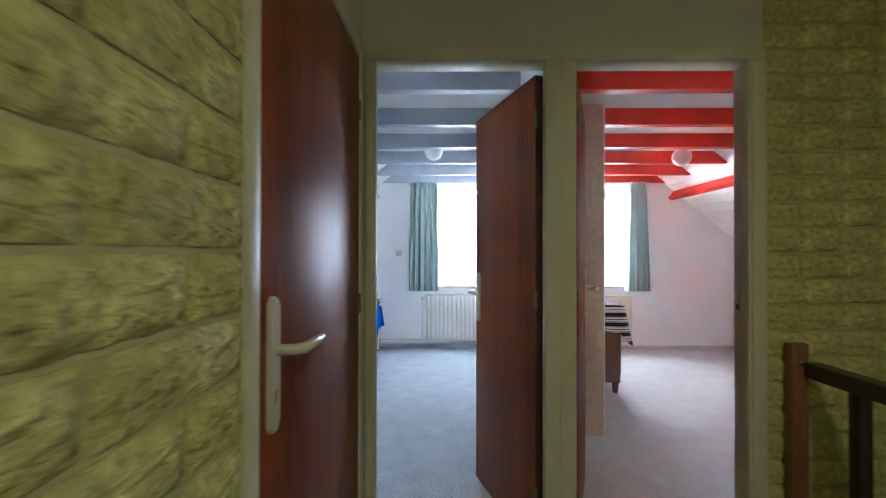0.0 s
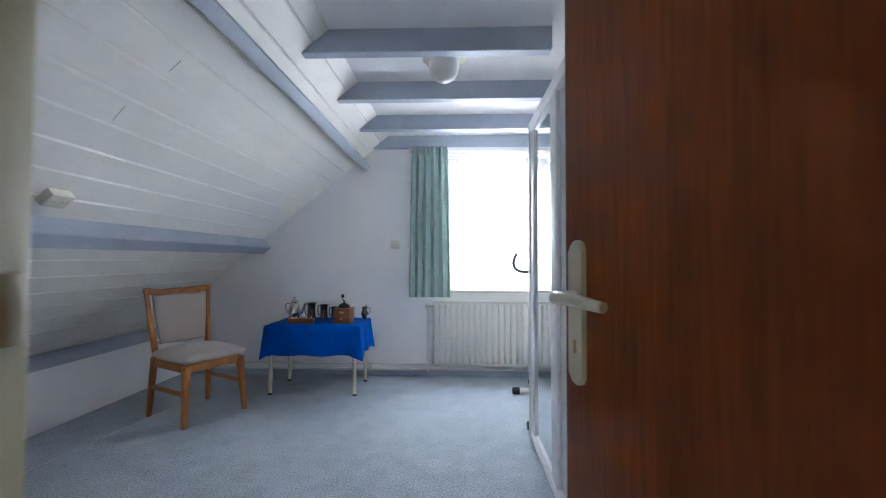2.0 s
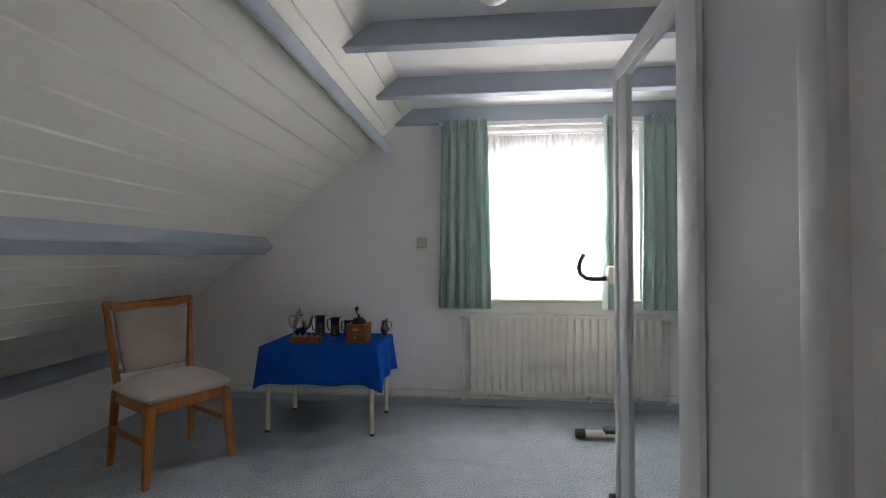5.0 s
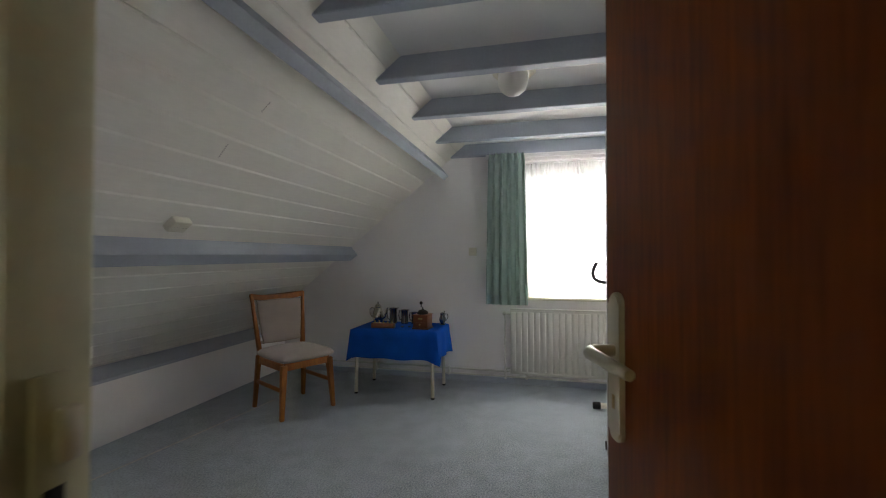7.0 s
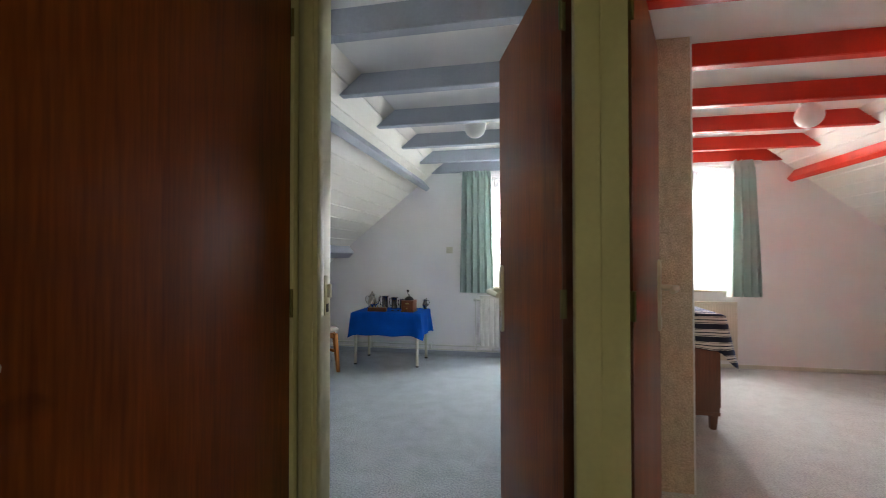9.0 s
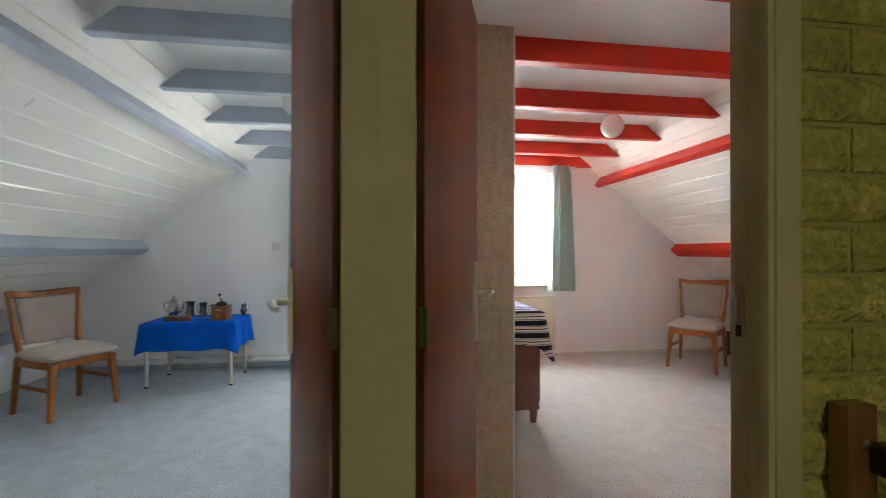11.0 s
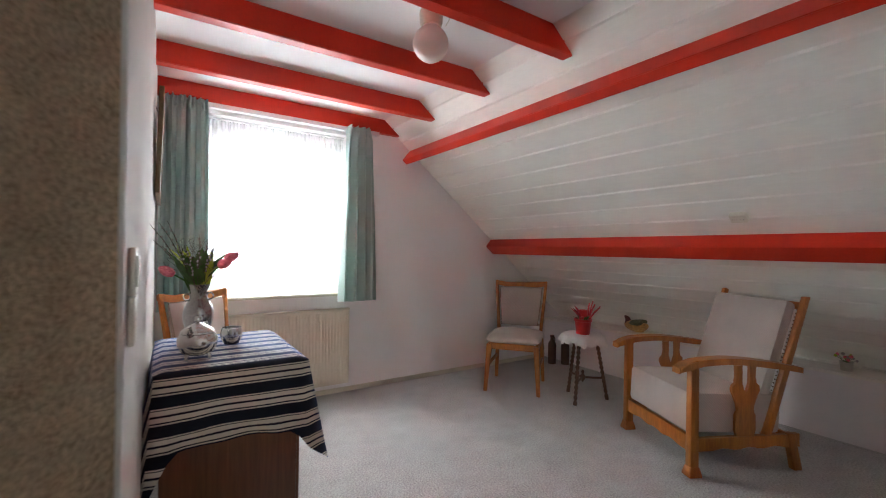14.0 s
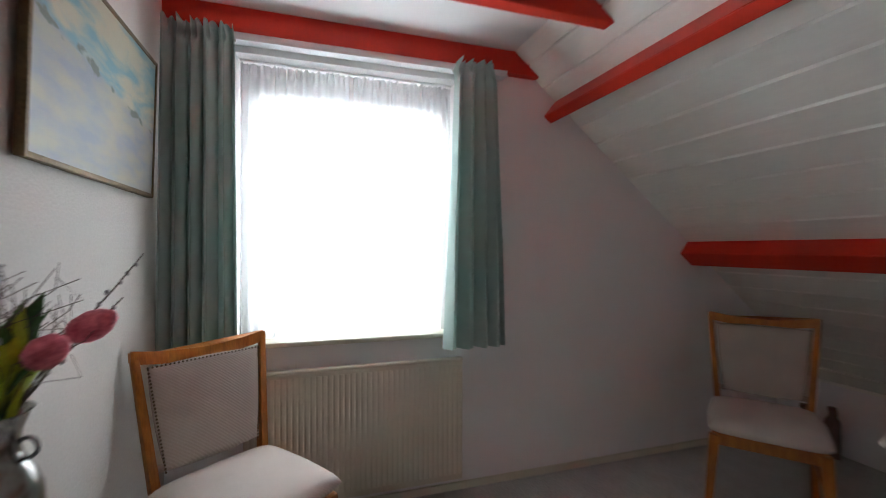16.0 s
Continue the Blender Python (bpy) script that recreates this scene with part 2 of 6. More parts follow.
M_LACE = material("white_lace", (0.78, 0.77, 0.74), 0.9, 0, 0.06, 60, 500, 0.8, 0.002)
M_BOTTLE = material("brown_stoneware", (0.11, 0.040, 0.022), 0.35, 0, 0.25, 12, 80, 0.1, coat=0.3)
M_DUCK = material("carved_duck_wood", (0.42, 0.22, 0.05), 0.5, 0, 0.3, 26, 150, 0.4, tint=(0.55, 0.33, 0.09))
M_DUCKHEAD = material("dark_duck_head", (0.10, 0.025, 0.015), 0.45, 0, 0.2, 30, 150, 0.2)
M_DUCKGREEN = material("duck_wing", (0.14, 0.15, 0.07), 0.6, 0, 0.3, 30, 150, 0.3)
M_BLACK = material("black_rubber", (0.015, 0.015, 0.017), 0.6, 0, 0.1, 20, 150, 0.2)
M_FOAM = material("grey_foam_grip", (0.07, 0.075, 0.085), 0.85, 0, 0.12, 30, 300, 0.4)
M_GILT = material("worn_gilt_frame", (0.13, 0.085, 0.035), 0.5, 0.4, 0.35, 22, 120, 0.5, 0.003)
M_DARK = material("dark_iron", (0.03, 0.028, 0.028), 0.4, 0.6, 0.15, 20, 120, 0.1)
M_MIRROR = material("mirror_glass", (0.86, 0.88, 0.88), 0.015, 1.0, 0.0, 2, 20, 0.0)


def glass_material():
    m = bpy.data.materials.new("window_glass")
    m.use_nodes = True
    b = m.node_tree.nodes["Principled BSDF"]
    b.inputs["Transmission Weight"].default_value, b.inputs["Roughness"].default_value, b.inputs["IOR"].default_value = 1.0, 0.0, 1.02
    return m


M_GLASS = glass_material()


def painting_material():
    """An oil sketch: a clouded sky over a pale meadow with a ridge of bushes."""
    m = material("landscape_canvas", (0.4, 0.45, 0.45), 0.5, 0, 0.1, 8, 260, 0.5, 0.001)
    N, L = m.node_tree.nodes, m.node_tree.links
    tc, sep = N.new("ShaderNodeTexCoord"), N.new("ShaderNodeSeparateXYZ")
    L.new(tc.outputs["Generated"], sep.inputs[0])
    mp = N.new("ShaderNodeMapping")
    mp.inputs["Scale"].default_value = (1, 2.2, 4.5)
    L.new(tc.outputs["Generated"], mp.inputs[0])
    n1 = N.new("ShaderNodeTexNoise")
    n1.inputs["Scale"].default_value, n1.inputs["Detail"].default_value, n1.inputs["Distortion"].default_value = 1.6, 5, 0.6
    L.new(mp.outputs[0], n1.inputs["Vector"])
    sky = N.new("ShaderNodeValToRGB")
    sky.color_ramp.elements[0].position, sky.color_ramp.elements[0].color = 0.38, (0.16, 0.31, 0.37, 1)
    sky.color_ramp.elements[1].position, sky.color_ramp.elements[1].color = 0.58, (0.44, 0.41, 0.29, 1)
    L.new(n1.outputs[0], sky.inputs[0])
    land = N.new("ShaderNodeValToRGB")
    land.color_ramp.elements[0].position, land.color_ramp.elements[0].color = 0.35, (0.25, 0.28, 0.33, 1)
    land.color_ramp.elements[1].position, land.color_ramp.elements[1].color = 0.65, (0.37, 0.34, 0.25, 1)
    n3 = N.new("ShaderNodeTexNoise")
    n3.inputs["Scale"].default_value, n3.inputs["Detail"].default_value = 2.0, 8
    L.new(mp.outputs[0], n3.inputs["Vector"])
    L.new(n3.outputs[0], land.inputs[0])
    # height over a ridge that falls away to one side
    slope, hgt = N.new("ShaderNodeMath"), N.new("ShaderNodeMath")
    slope.operation, slope.inputs[1].default_value, slope.inputs[2].default_value = "MULTIPLY_ADD", 0.20, -0.66
    L.new(sep.outputs[1], slope.inputs[0])
    hgt.operation = "ADD"
    L.new(sep.outputs[2], hgt.inputs[0])
    L.new(slope.outputs[0], hgt.inputs[1])
    step = N.new("ShaderNodeMapRange")
    step.inputs["From Min"].default_value, step.inputs["From Max"].default_value = -0.02, 0.02
    L.new(hgt.outputs[0], step.inputs["Value"])
    mix = N.new("ShaderNodeMixRGB")
    L.new(step.outputs[0], mix.inputs[0])
    L.new(land.outputs[0], mix.inputs[1])
    L.new(sky.outputs[0], mix.inputs[2])
    # bushes along the ridge
    n2 = N.new("ShaderNodeTexNoise")
    n2.inputs["Scale"].default_value, n2.inputs["Detail"].default_value = 9.0, 5
    L.new(tc.outputs["Generated"], n2.inputs["Vector"])
    near = N.new("ShaderNodeMath")
    near.operation = "ABSOLUTE"
    L.new(hgt.outputs[0], near.inputs[0])
    bush = N.new("ShaderNodeMath")
    bush.operation, bush.inputs[1].default_value = "MULTIPLY_ADD", -3.6
    L.new(near.outputs[0], bush.inputs[0])
    L.new(n2.outputs[0], bush.inputs[2])
    br = N.new("ShaderNodeValToRGB")
    br.color_ramp.elements[0].position, br.color_ramp.elements[1].position = 0.50, 0.58
    L.new(bush.outputs[0], br.inputs[0])
    mix2 = N.new("ShaderNodeMixRGB")
    mix2.inputs[2].default_value = (0.13, 0.16, 0.13, 1)
    L.new(br.outputs[0], mix2.inputs[0])
    L.new(mix.outputs[0], mix2.inputs[1])
    L.new(mix2.outputs[0], N["Principled BSDF"].inputs["Base Color"])
    return m


M_PAINTING = painting_material()

# ---- mesh helpers ----


def box(bm, x0, x1, y0, y1, z0, z1, bevel=0.0, m=None):
    """A box, its edges rounded off by bevel."""
    made = bmesh.ops.create_cube(bm, size=1.0)["verts"]
    t = Matrix.Translation(((x0 + x1) / 2, (y0 + y1) / 2, (z0 + z1) / 2)) @ Matrix.Diagonal((x1 - x0, y1 - y0, z1 - z0, 1))
    bmesh.ops.transform(bm, matrix=t, verts=made)
    if bevel:
        edges = list({e for v in made for e in v.link_edges})
        r = bmesh.ops.bevel(bm, geom=edges, offset=bevel, segments=2, affect="EDGES", profile=0.5)
        made = list({v for f in r["faces"] for v in f.verts} | {v for v in made if v.is_valid})
    if m is not None:
        bmesh.ops.transform(bm, matrix=m, verts=made)
    return made


def prism(bm, outline, a, b, axis="y"):
    """An outline of two coordinates drawn out from a to b along an axis."""
    def at(p, s):
        return {"x": (s, p[0], p[1]), "y": (p[0], s, p[1]), "z": (p[0], p[1], s)}[axis]
    v0, v1 = [bm.verts.new(at(p, a)) for p in outline], [bm.verts.new(at(p, b)) for p in outline]
    n = len(outline)
    bm.faces.new(v0), bm.faces.new(v1[::-1])
    for i in range(n):
        bm.faces.new((v0[i], v1[i], v1[(i + 1) % n], v0[(i + 1) % n]))


def lathe(bm, profile, segs=20, m=None):
    """A profile of (radius, height) turned round z."""
    rings = [[bm.verts.new((r * math.cos(2 * math.pi * k / segs), r * math.sin(2 * math.pi * k / segs), z)) for k in range(segs)] for r, z in profile]
    for p, q in zip(rings, rings[1:]):
        for k in range(segs):
            bm.faces.new((p[k], p[(k + 1) % segs], q[(k + 1) % segs], q[k]))
    bm.faces.new(rings[0][::-1]), bm.faces.new(rings[-1])
    vs = [v for r in rings for v in r]
    if m is not None:
        bmesh.ops.transform(bm, matrix=m, verts=vs)
    return vs


def tube(bm, points, radius, segs=8):
    """A round rod along points; radius may be a list."""
    pts = [Vector(p) for p in points]
    rad = radius if isinstance(radius, (list, tuple)) else [radius] * len(pts)
    rings, side = [], None
    for i, p in enumerate(pts):
        d = (pts[min(i + 1, len(pts) - 1)] - pts[max(i - 1, 0)]).normalized()
        if side is None:
            side = d.orthogonal().normalized()
        side = (side - d * side.dot(d)).normalized()
        up = d.cross(side)
        rings.append([bm.verts.new(p + rad[i] * (math.cos(a) * side + math.sin(a) * up)) for a in (2 * math.pi * k / segs for k in range(segs))])
    for p, q in zip(rings, rings[1:]):
        for k in range(segs):
            bm.faces.new((p[k], p[(k + 1) % segs], q[(k + 1) % segs], q[k]))
    bm.faces.new(rings[0][::-1]), bm.faces.new(rings[-1])


def bar(bm, a, b, w0, d0, w1=None, d1=None, bevel=0.004):
    """A tapering square bar from a to b, w along x and d along y."""
    w1, d1 = w1 or w0, d1 or d0
    lo = [bm.verts.new((a[0] + sx * w0 / 2, a[1] + sy * d0 / 2, a[2])) for sx, sy in ((-1, -1), (1, -1), (1, 1), (-1, 1))]
    hi = [bm.verts.new((b[0] + sx * w1 / 2, b[1] + sy * d1 / 2, b[2])) for sx, sy in ((-1, -1), (1, -1), (1, 1), (-1, 1))]
    f = [bm.faces.new(lo[::-1]), bm.faces.new(hi)] + [bm.faces.new((lo[k], lo[(k + 1) % 4], hi[(k + 1) % 4], hi[k])) for k in range(4)]
    if bevel:
        bmesh.ops.bevel(bm, geom=list({e for q in f for e in q.edges}), offset=bevel, segments=2, affect="EDGES", profile=0.5)


def pad(bm, w, d, h, crown=0.0, n=10, power=5.0):
    """A cushion: rounded in plan and at its edges, swelling by crown in the middle. Lies on z = 0."""
    def p(i, j):
        u, v = 2 * i / n - 1, 2 * j / n - 1
        return u, v
    top, bot = [], []
    for j in range(n + 1):
        for i in range(n + 1):
            u, v = p(i, j)
            uu, vv = math.sin(u * math.pi / 2), math.sin(v * math.pi / 2)
            edge = max(0.0, 1 - abs(uu) ** power) ** 0.5 * max(0.0, 1 - abs(vv) ** power) ** 0.5
            k = 1 - 0.05 * (uu * uu * vv * vv)
            mid = (1 - uu * uu) * (1 - vv * vv)
            x, y = uu * w / 2 * k, vv * d / 2 * k
            top.append(bm.verts.new((x, y, h * (0.5 + 0.5 * edge) + crown * mid)))
            bot.append(bm.verts.new((x, y, h * (0.5 - 0.5 * edge))) if 0 < i < n and 0 < j < n else top[-1])
    q = n + 1
    for j in range(n):
        for i in range(n):
            a = (j * q + i, j * q + i + 1, (j + 1) * q + i + 1, (j + 1) * q + i)
            bm.faces.new([top[k] for k in a])
            low = [bot[k] for k in a][::-1]
            if len(set(low)) == 4 and any(bot[k] is not top[k] for k in a):
                bm.faces.new(low)


def finish(bm, smooth=40):
    bmesh.ops.recalc_face_normals(bm, faces=bm.faces)
    if smooth:
        lim = radians(smooth)
        for f in bm.faces:
            f.smooth = True
        for e in bm.edges:
            e.smooth = len(e.link_faces) == 2 and e.calc_face_angle(0) < lim


def mesh_of(name, bm, mat, smooth=40):
    finish(bm, smooth)
    me = bpy.data.meshes.new(name)
    bm.to_mesh(me)
    bm.free()
    me.materials.append(mat)
    return me


def part(name, bm, mat, parent, label="", smooth=40):
    ob = new(name, mesh_of(name, bm, mat, smooth))
    ob.parent = parent
    if label:
        tagged(ob, label)
    return ob


def again(ob, m, parent=None):
    """One more part on the same mesh."""
    o = new(ob.name.split(".")[0], ob.data)
    o.parent = parent or ob.parent
    o.matrix_basis = m
    if "label" in ob:
        o["label"] = ob["label"]
    return o


def thing(name, m, label, category, group="", kind=""):
    e = new(name)
    e.empty_display_size = 0.1
    e.matrix_basis = m
    return tagged(e, label, category, group, kind)


def setting(name, bm, mat, label, category, smooth=0):
    return tagged(new(name, mesh_of(name, bm, mat, smooth)), label, category, "", "structure")


def B():
    return bmesh.new()

# ---- plan ----
YF, YR = 1.73, 1.83          # door wall, hall face and room face
YB, YBO = 5.70, 5.99         # gable wall, inner and outer face
ZC, ZJ = 2.31, 2.19          # ceiling, underside of the joists
SL = 0.81                    # fall of the roof
GX, RX = -0.775, 2.965       # where the roof cuts the joists' underside
GK, RK = -2.64, 4.87         # knee walls
GZ, RZ = 0.425, 0.44          # tops of the knee walls
PX0, PX1 = 0.50, 0.60        # partition by the doors
PW0, PW1 = 1.10, 1.183        # partition by the gable
NY = 3.00                    # face of the jog in the partition
HX = -0.25                   # brick wall of the landing


def slab(name, x0, x1, y0, y1, z0, z1, mat, label, category):
    bm = B()
    box(bm, x0, x1, y0, y1, z0, z1)
    return setting(name, bm, mat, label, category)


# floors
bm = B()
prism(bm, [(-3.1, YF), (PX0, YF), (PX0, 3.2), (PW0, 3.2), (PW0, YB), (-3.1, YB)], -0.12, 0.0, "z")
setting("floor_1", bm, M_CARPET_G, "blue-grey cut-pile carpet over the bedroom floor", "floor")
bm = B()
prism(bm, [(PX0, YF), (5.2, YF), (5.2, YB), (PW0, YB), (PW0, 3.2), (PX0, 3.2)], -0.12, 0.0, "z")
setting("floor_2", bm, M_CARPET_R, "pale grey carpet over the sitting room floor", "floor")
slab("floor_3", -0.6, 1.58, -1.9, YF, -0.12, -0.001, M_CARPET_R, "grey carpet on the landing", "floor")
slab("floor_4", 1.58, 2.7, -1.9, YF, -2.72, -2.6, M_CARPET_R, "floor at the foot of the stairwell", "floor")
# gable wall with two windows
W1, W2, WZ0, WZ1 = (-0.06, 0.98), (1.455, 2.50), 0.82, 2.13
bm = B()
for x0, x1 in ((-3.2, W1[0]), (W1[1], W2[0]), (W2[1], 5.3)):
    box(bm, x0, x1, YB, YBO, 0, 2.5)
for x0, x1 in (W1, W2):
    box(bm, x0, x1, YB, YBO, 0, WZ0)
    box(bm, x0, x1, YB, YBO, WZ1, 2.5)
setting("wall_north", bm, M_PAPER, "white papered gable wall with two windows", "wall")
# ceiling and roof slopes
slab("ceiling", -0.9, 3.1, YR - 0.02, YB, ZC, ZC + 0.1, M_CEIL, "flat white ceiling between the joists", "ceiling")


def slope_side(sign, x0, zr, name, label):
    """Tongued boards along the roof slope, one above another; sign is the side on which the roof falls."""
    bm = B()
    run = math.hypot(1, SL)
    ux, uz = sign / run, -SL / run           # down the slope
    nx, nz = -sign * SL / run, -1 / run      # into the room
    xt, zt = x0 - sign * (ZC + 0.03 - zr) / SL, ZC + 0.03
    s, k = 0.0, 0
    while s < 3.15:
        w = 0.150
        g = 0.010
        pts = []
        for a, d in ((s + 0.0015, -0.02), (s + 0.0015, -g * 0.8), (s + g, 0.0), (s + w - g * 0.4, 0.0), (s + w - 0.0015, -g * 0.6), (s + w - 0.0015, -0.02)):
            pts.append((xt + ux * a + nx * d, zt + uz * a + nz * d))
        prism(bm, pts, YR, YB)
        s += w
    pts = [(xt + ux * a + nx * d, zt + uz * a + nz * d) for a, d in ((-0.1, -0.012), (3.3, -0.012), (3.3, -0.1), (-0.1, -0.1))]
    prism(bm, pts, YR - 0.05, YB + 0.1)
    return setting(name, bm, M_BOARD, label, "ceiling")


slope_side(-1, GX, ZJ, "ceiling_slope_west", "white painted tongue-and-groove boards on the roof slope")
slope_side(1, RX, ZJ, "ceiling_slope_east", "white painted tongue-and-groove boards on the roof slope")


def knee(sign, xk, zk, mat_top, name, label):
    bm = B()
    xs = xk + sign * 0.5
    lo, hi = min(xk, xs), max(xk, xs)
    box(bm, lo, hi, YR, YB, 0, zk - 0.02)
    setting(name, bm, M_PAPER, label, "wall")
    bm = B()
    xe, rise = xk - sign * 0.012, 0.034 if sign < 0 else 0.0
    prism(bm, [(xe, zk - 0.02), (xe, zk), (xk + sign * 0.36, zk + rise), (xs, zk + rise), (xs, zk - 0.02)], YR, YB)
    setting("trim", bm, mat_top, "painted ledge on top of the low knee wall", "ledge")
    bm = B()
    xb = (GX if sign < 0 else RX) + sign * (ZJ - zk - rise) / SL
    prism(bm, [(xb - sign * 0.012, zk + rise - 0.008), (xb + sign * 0.02, zk + rise - 0.008), (xb + sign * 0.02, zk + rise + 0.016), (xb - sign * 0.016, zk + rise + 0.016), (xb - sign * 0.02, zk + rise + 0.008)], YR, YB)
    setting("trim_bead", bm, M_BOARD, "white bead where the boards meet the ledge", "bead")


knee(-1, GK, GZ, M_GREYBEAM, "wall_west", "low white knee wall under the roof slope")
knee(1, RK, RZ, M_BOARD, "wall_east", "low white knee wall under the roof slope")


def purlin(sign, tip, w, mat, name, label):
    run = math.hypot(1, SL)
    d, n = (sign / run, -SL / run), (sign * SL / run, 1 / run)
    p = 0.135
    q = [tip, (tip[0] + d[0] * w, tip[1] + d[1] * w)]
    q += [(q[1][0] + n[0] * p, q[1][1] + n[1] * p), (tip[0] + n[0] * p, tip[1] + n[1] * p)]
    bm = B()
    prism(bm, q, YR, YB)
    bmesh.ops.bevel(bm, geom=[e for e in bm.edges if abs(e.verts[0].co.y - e.verts[1].co.y) > 1], offset=0.004, segments=2, affect="EDGES")
    return setting(name, bm, mat, label, "purlin")


purlin(-1, (-0.805, 2.015), 0.058, M_GREYBEAM, "trim_purlin_a", "grey-blue painted roof purlin")
purlin(-1, (-1.785, 1.23), 0.10, M_GREYBEAM, "trim_purlin_b", "grey-blue painted roof purlin")
purlin(1, (3.02, 1.995), 0.058, M_REDBEAM, "trim_purlin_c", "bright red painted roof purlin")
purlin(1, (4.00, 1.23), 0.125, M_REDBEAM, "trim_purlin_d", "bright red painted roof purlin")

# ceiling joists, their ends cut along the roof
for y in (2.42, 3.085, 3.745, 4.40, 5.06, 5.655):
    t = 0.07 if y < 5.5 else 0.05
    for side, x_in, mat, label in ((-1, 0.52, M_GREYBEAM, "grey-blue painted ceiling joist"), (1, 1.17, M_REDBEAM, "bright red painted ceiling joist")):
        x_low = GX if side < 0 else RX
        x_high = x_low - side * (ZC - ZJ) / SL
        if side < 0:
            x_in = 0.52 if y < 4.3 else PW0 + 0.02
        elif y < NY:
            x_in = PX1 - 0.02
        bm = B()
        prism(bm, [(x_in, ZJ), (x_low + side * 0.01, ZJ), (x_high + side * 0.01, ZC + 0.004), (x_in, ZC + 0.004)], y, y + t)
        bmesh.ops.bevel(bm, geom=[e for e in bm.edges if max(v.co.z for v in e.verts) < ZJ + 0.01], offset=0.004, segments=2, affect="EDGES")
        setting("trim_joist", bm, mat, label, "ceiling joist")

# partition between the rooms
bm = B()
box(bm, PX0, PX1 - 0.004, YR, 3.2, 0, ZC)
setting("wall_partition_a", bm, M_PAPER, "plain white partition wall", "wall")
bm = B()
box(bm, PX1 - 0.004, PW1, NY, NY + 0.08, 0, ZC)
setting("wall_partition_b", bm, M_TAN, "partition covered with rough tan fibre", "wall")
bm = B()
box(bm, PW0, PW1, NY + 0.08, YB, 0, ZC)
setting("wall_partition_c", bm, M_PAPER2, "white woven-paper partition wall", "wall")
bm = B()
box(bm, PW1 - 0.004, PW1 + 0.004, NY - 0.004, NY + 0.012, 0, ZC, 0.002)
setting("trim_corner", bm, M_WHITE, "thin white corner bead", "trim")

# door wall of the landing
DL, DR, DH = (-0.211, 0.478), (0.603, 1.297), 2.04
bm = B()
for x0, x1, z0, z1 in ((-3.1, -0.24, 0, 2.5), (-0.24, 1.355, 2.083, 2.5)):
    box(bm, x0, x1, YF + 0.006, YR, z0, z1)
setting("wall_south", bm, M_HALLWALL, "cream plastered wall with two bedroom doorways", "wall")
bm = B()
box(bm, 1.355, 5.3, YF + 0.03, YR, -2.6, 2.5)
setting("wall_south_b", bm, M_MORTAR, "mortar bed behind the rough block wall", "wall")


# thin white sheet on the unseen room face, added to bounce daylight back
bm = B()
for x0, x1, z0, z1 in ((-2.9, -0.24, 0, ZC), (1.355, 5.0, 0, ZC), (-0.24, 1.355, 2.083, ZC)):
    box(bm, x0, x1, YR, YR + 0.012, z0, z1)
setting("wall_south_bounce", bm, M_PAPER, "unseen white lining added to the door wall to bounce light", "wall")


def jamb(name, x0, x1, face):
    """A frame post, proud of the wall, with a rebate on the sides named in which a leaf closes, or a stop bead."""
    bm = B()
    if face == "rebates":
        box(bm, x0, x1, YF - 0.014, YF + 0.038, 0, DH, 0.005)
        box(bm, x0 + 0.024, x1 - 0.020, YF + 0.034, YR, 0, DH, 0.002)
    else:
        box(bm, x0, x1, YF - 0.014, YR, 0, DH, 0.005)
        bead = (x0 - 0.012, x0 + 0.004) if face == "l" else (x1 - 0.004, x1 + 0.012)
        box(bm, *bead, YF - 0.008, YF + 0.034, 0, DH, 0.003)
    return setting(name, bm, M_HALLFRAME, "cream painted door frame post", "door frame", 40)


jamb("trim_jamb_a", -0.24, DL[0], "r")
jamb("trim_jamb_b", DL[1], DR[0], "rebates")
jamb("trim_jamb_c", DR[1], 1.355, "l")
bm = B()
box(bm, -0.24, 1.355, YF - 0.014, YR, DH, 2.083, 0.005)
setting("trim_head", bm, M_HALLFRAME, "cream painted head of the double door frame", "door frame", 40)
bm = B()
prism(bm, [(0.538, YF - 0.018), (0.544, YF - 0.018), (0.544, YF - 0.012), (0.538, YF - 0.012)], 0.0, DH, "z")
setting("trim_joint", bm, M_HALLFRAME, "joint bead in the shared post", "door frame")


def strike(x, side):
    """A strike plate let into a frame post; side: the way that it faces along x."""
    painted = side > 0
    p = thing("strike_plate", pose(x, YF + 0.07, 1.05, 0, 0, 0 if side < 0 else 180), "painted-over strike plate with two dark bolt holes" if painted else "steel strike plate let into the door frame", "strike plate", "strike plates")
    bm = B()
    box(bm, -0.003, 0.002, -0.012, 0.014, -0.025, 0.09, 0.001)
    part("plate", bm, M_HALLFRAME if painted else M_METAL, p)
    bm = B()
    box(bm, -0.012, -0.002, -0.014, 0.002, 0.025, 0.065, 0.003)
    part("lip", bm, M_CREAM if painted else M_METAL, p)
    bm = B()
    box(bm, -0.0042, -0.002, -0.006, 0.008, -0.016, 0.008, 0.0005)
    part("bolt_hole", bm, M_BLACK, p)


strike(DR[1] - 0.001, -1)
strike(DL[0] + 0.001, 1)


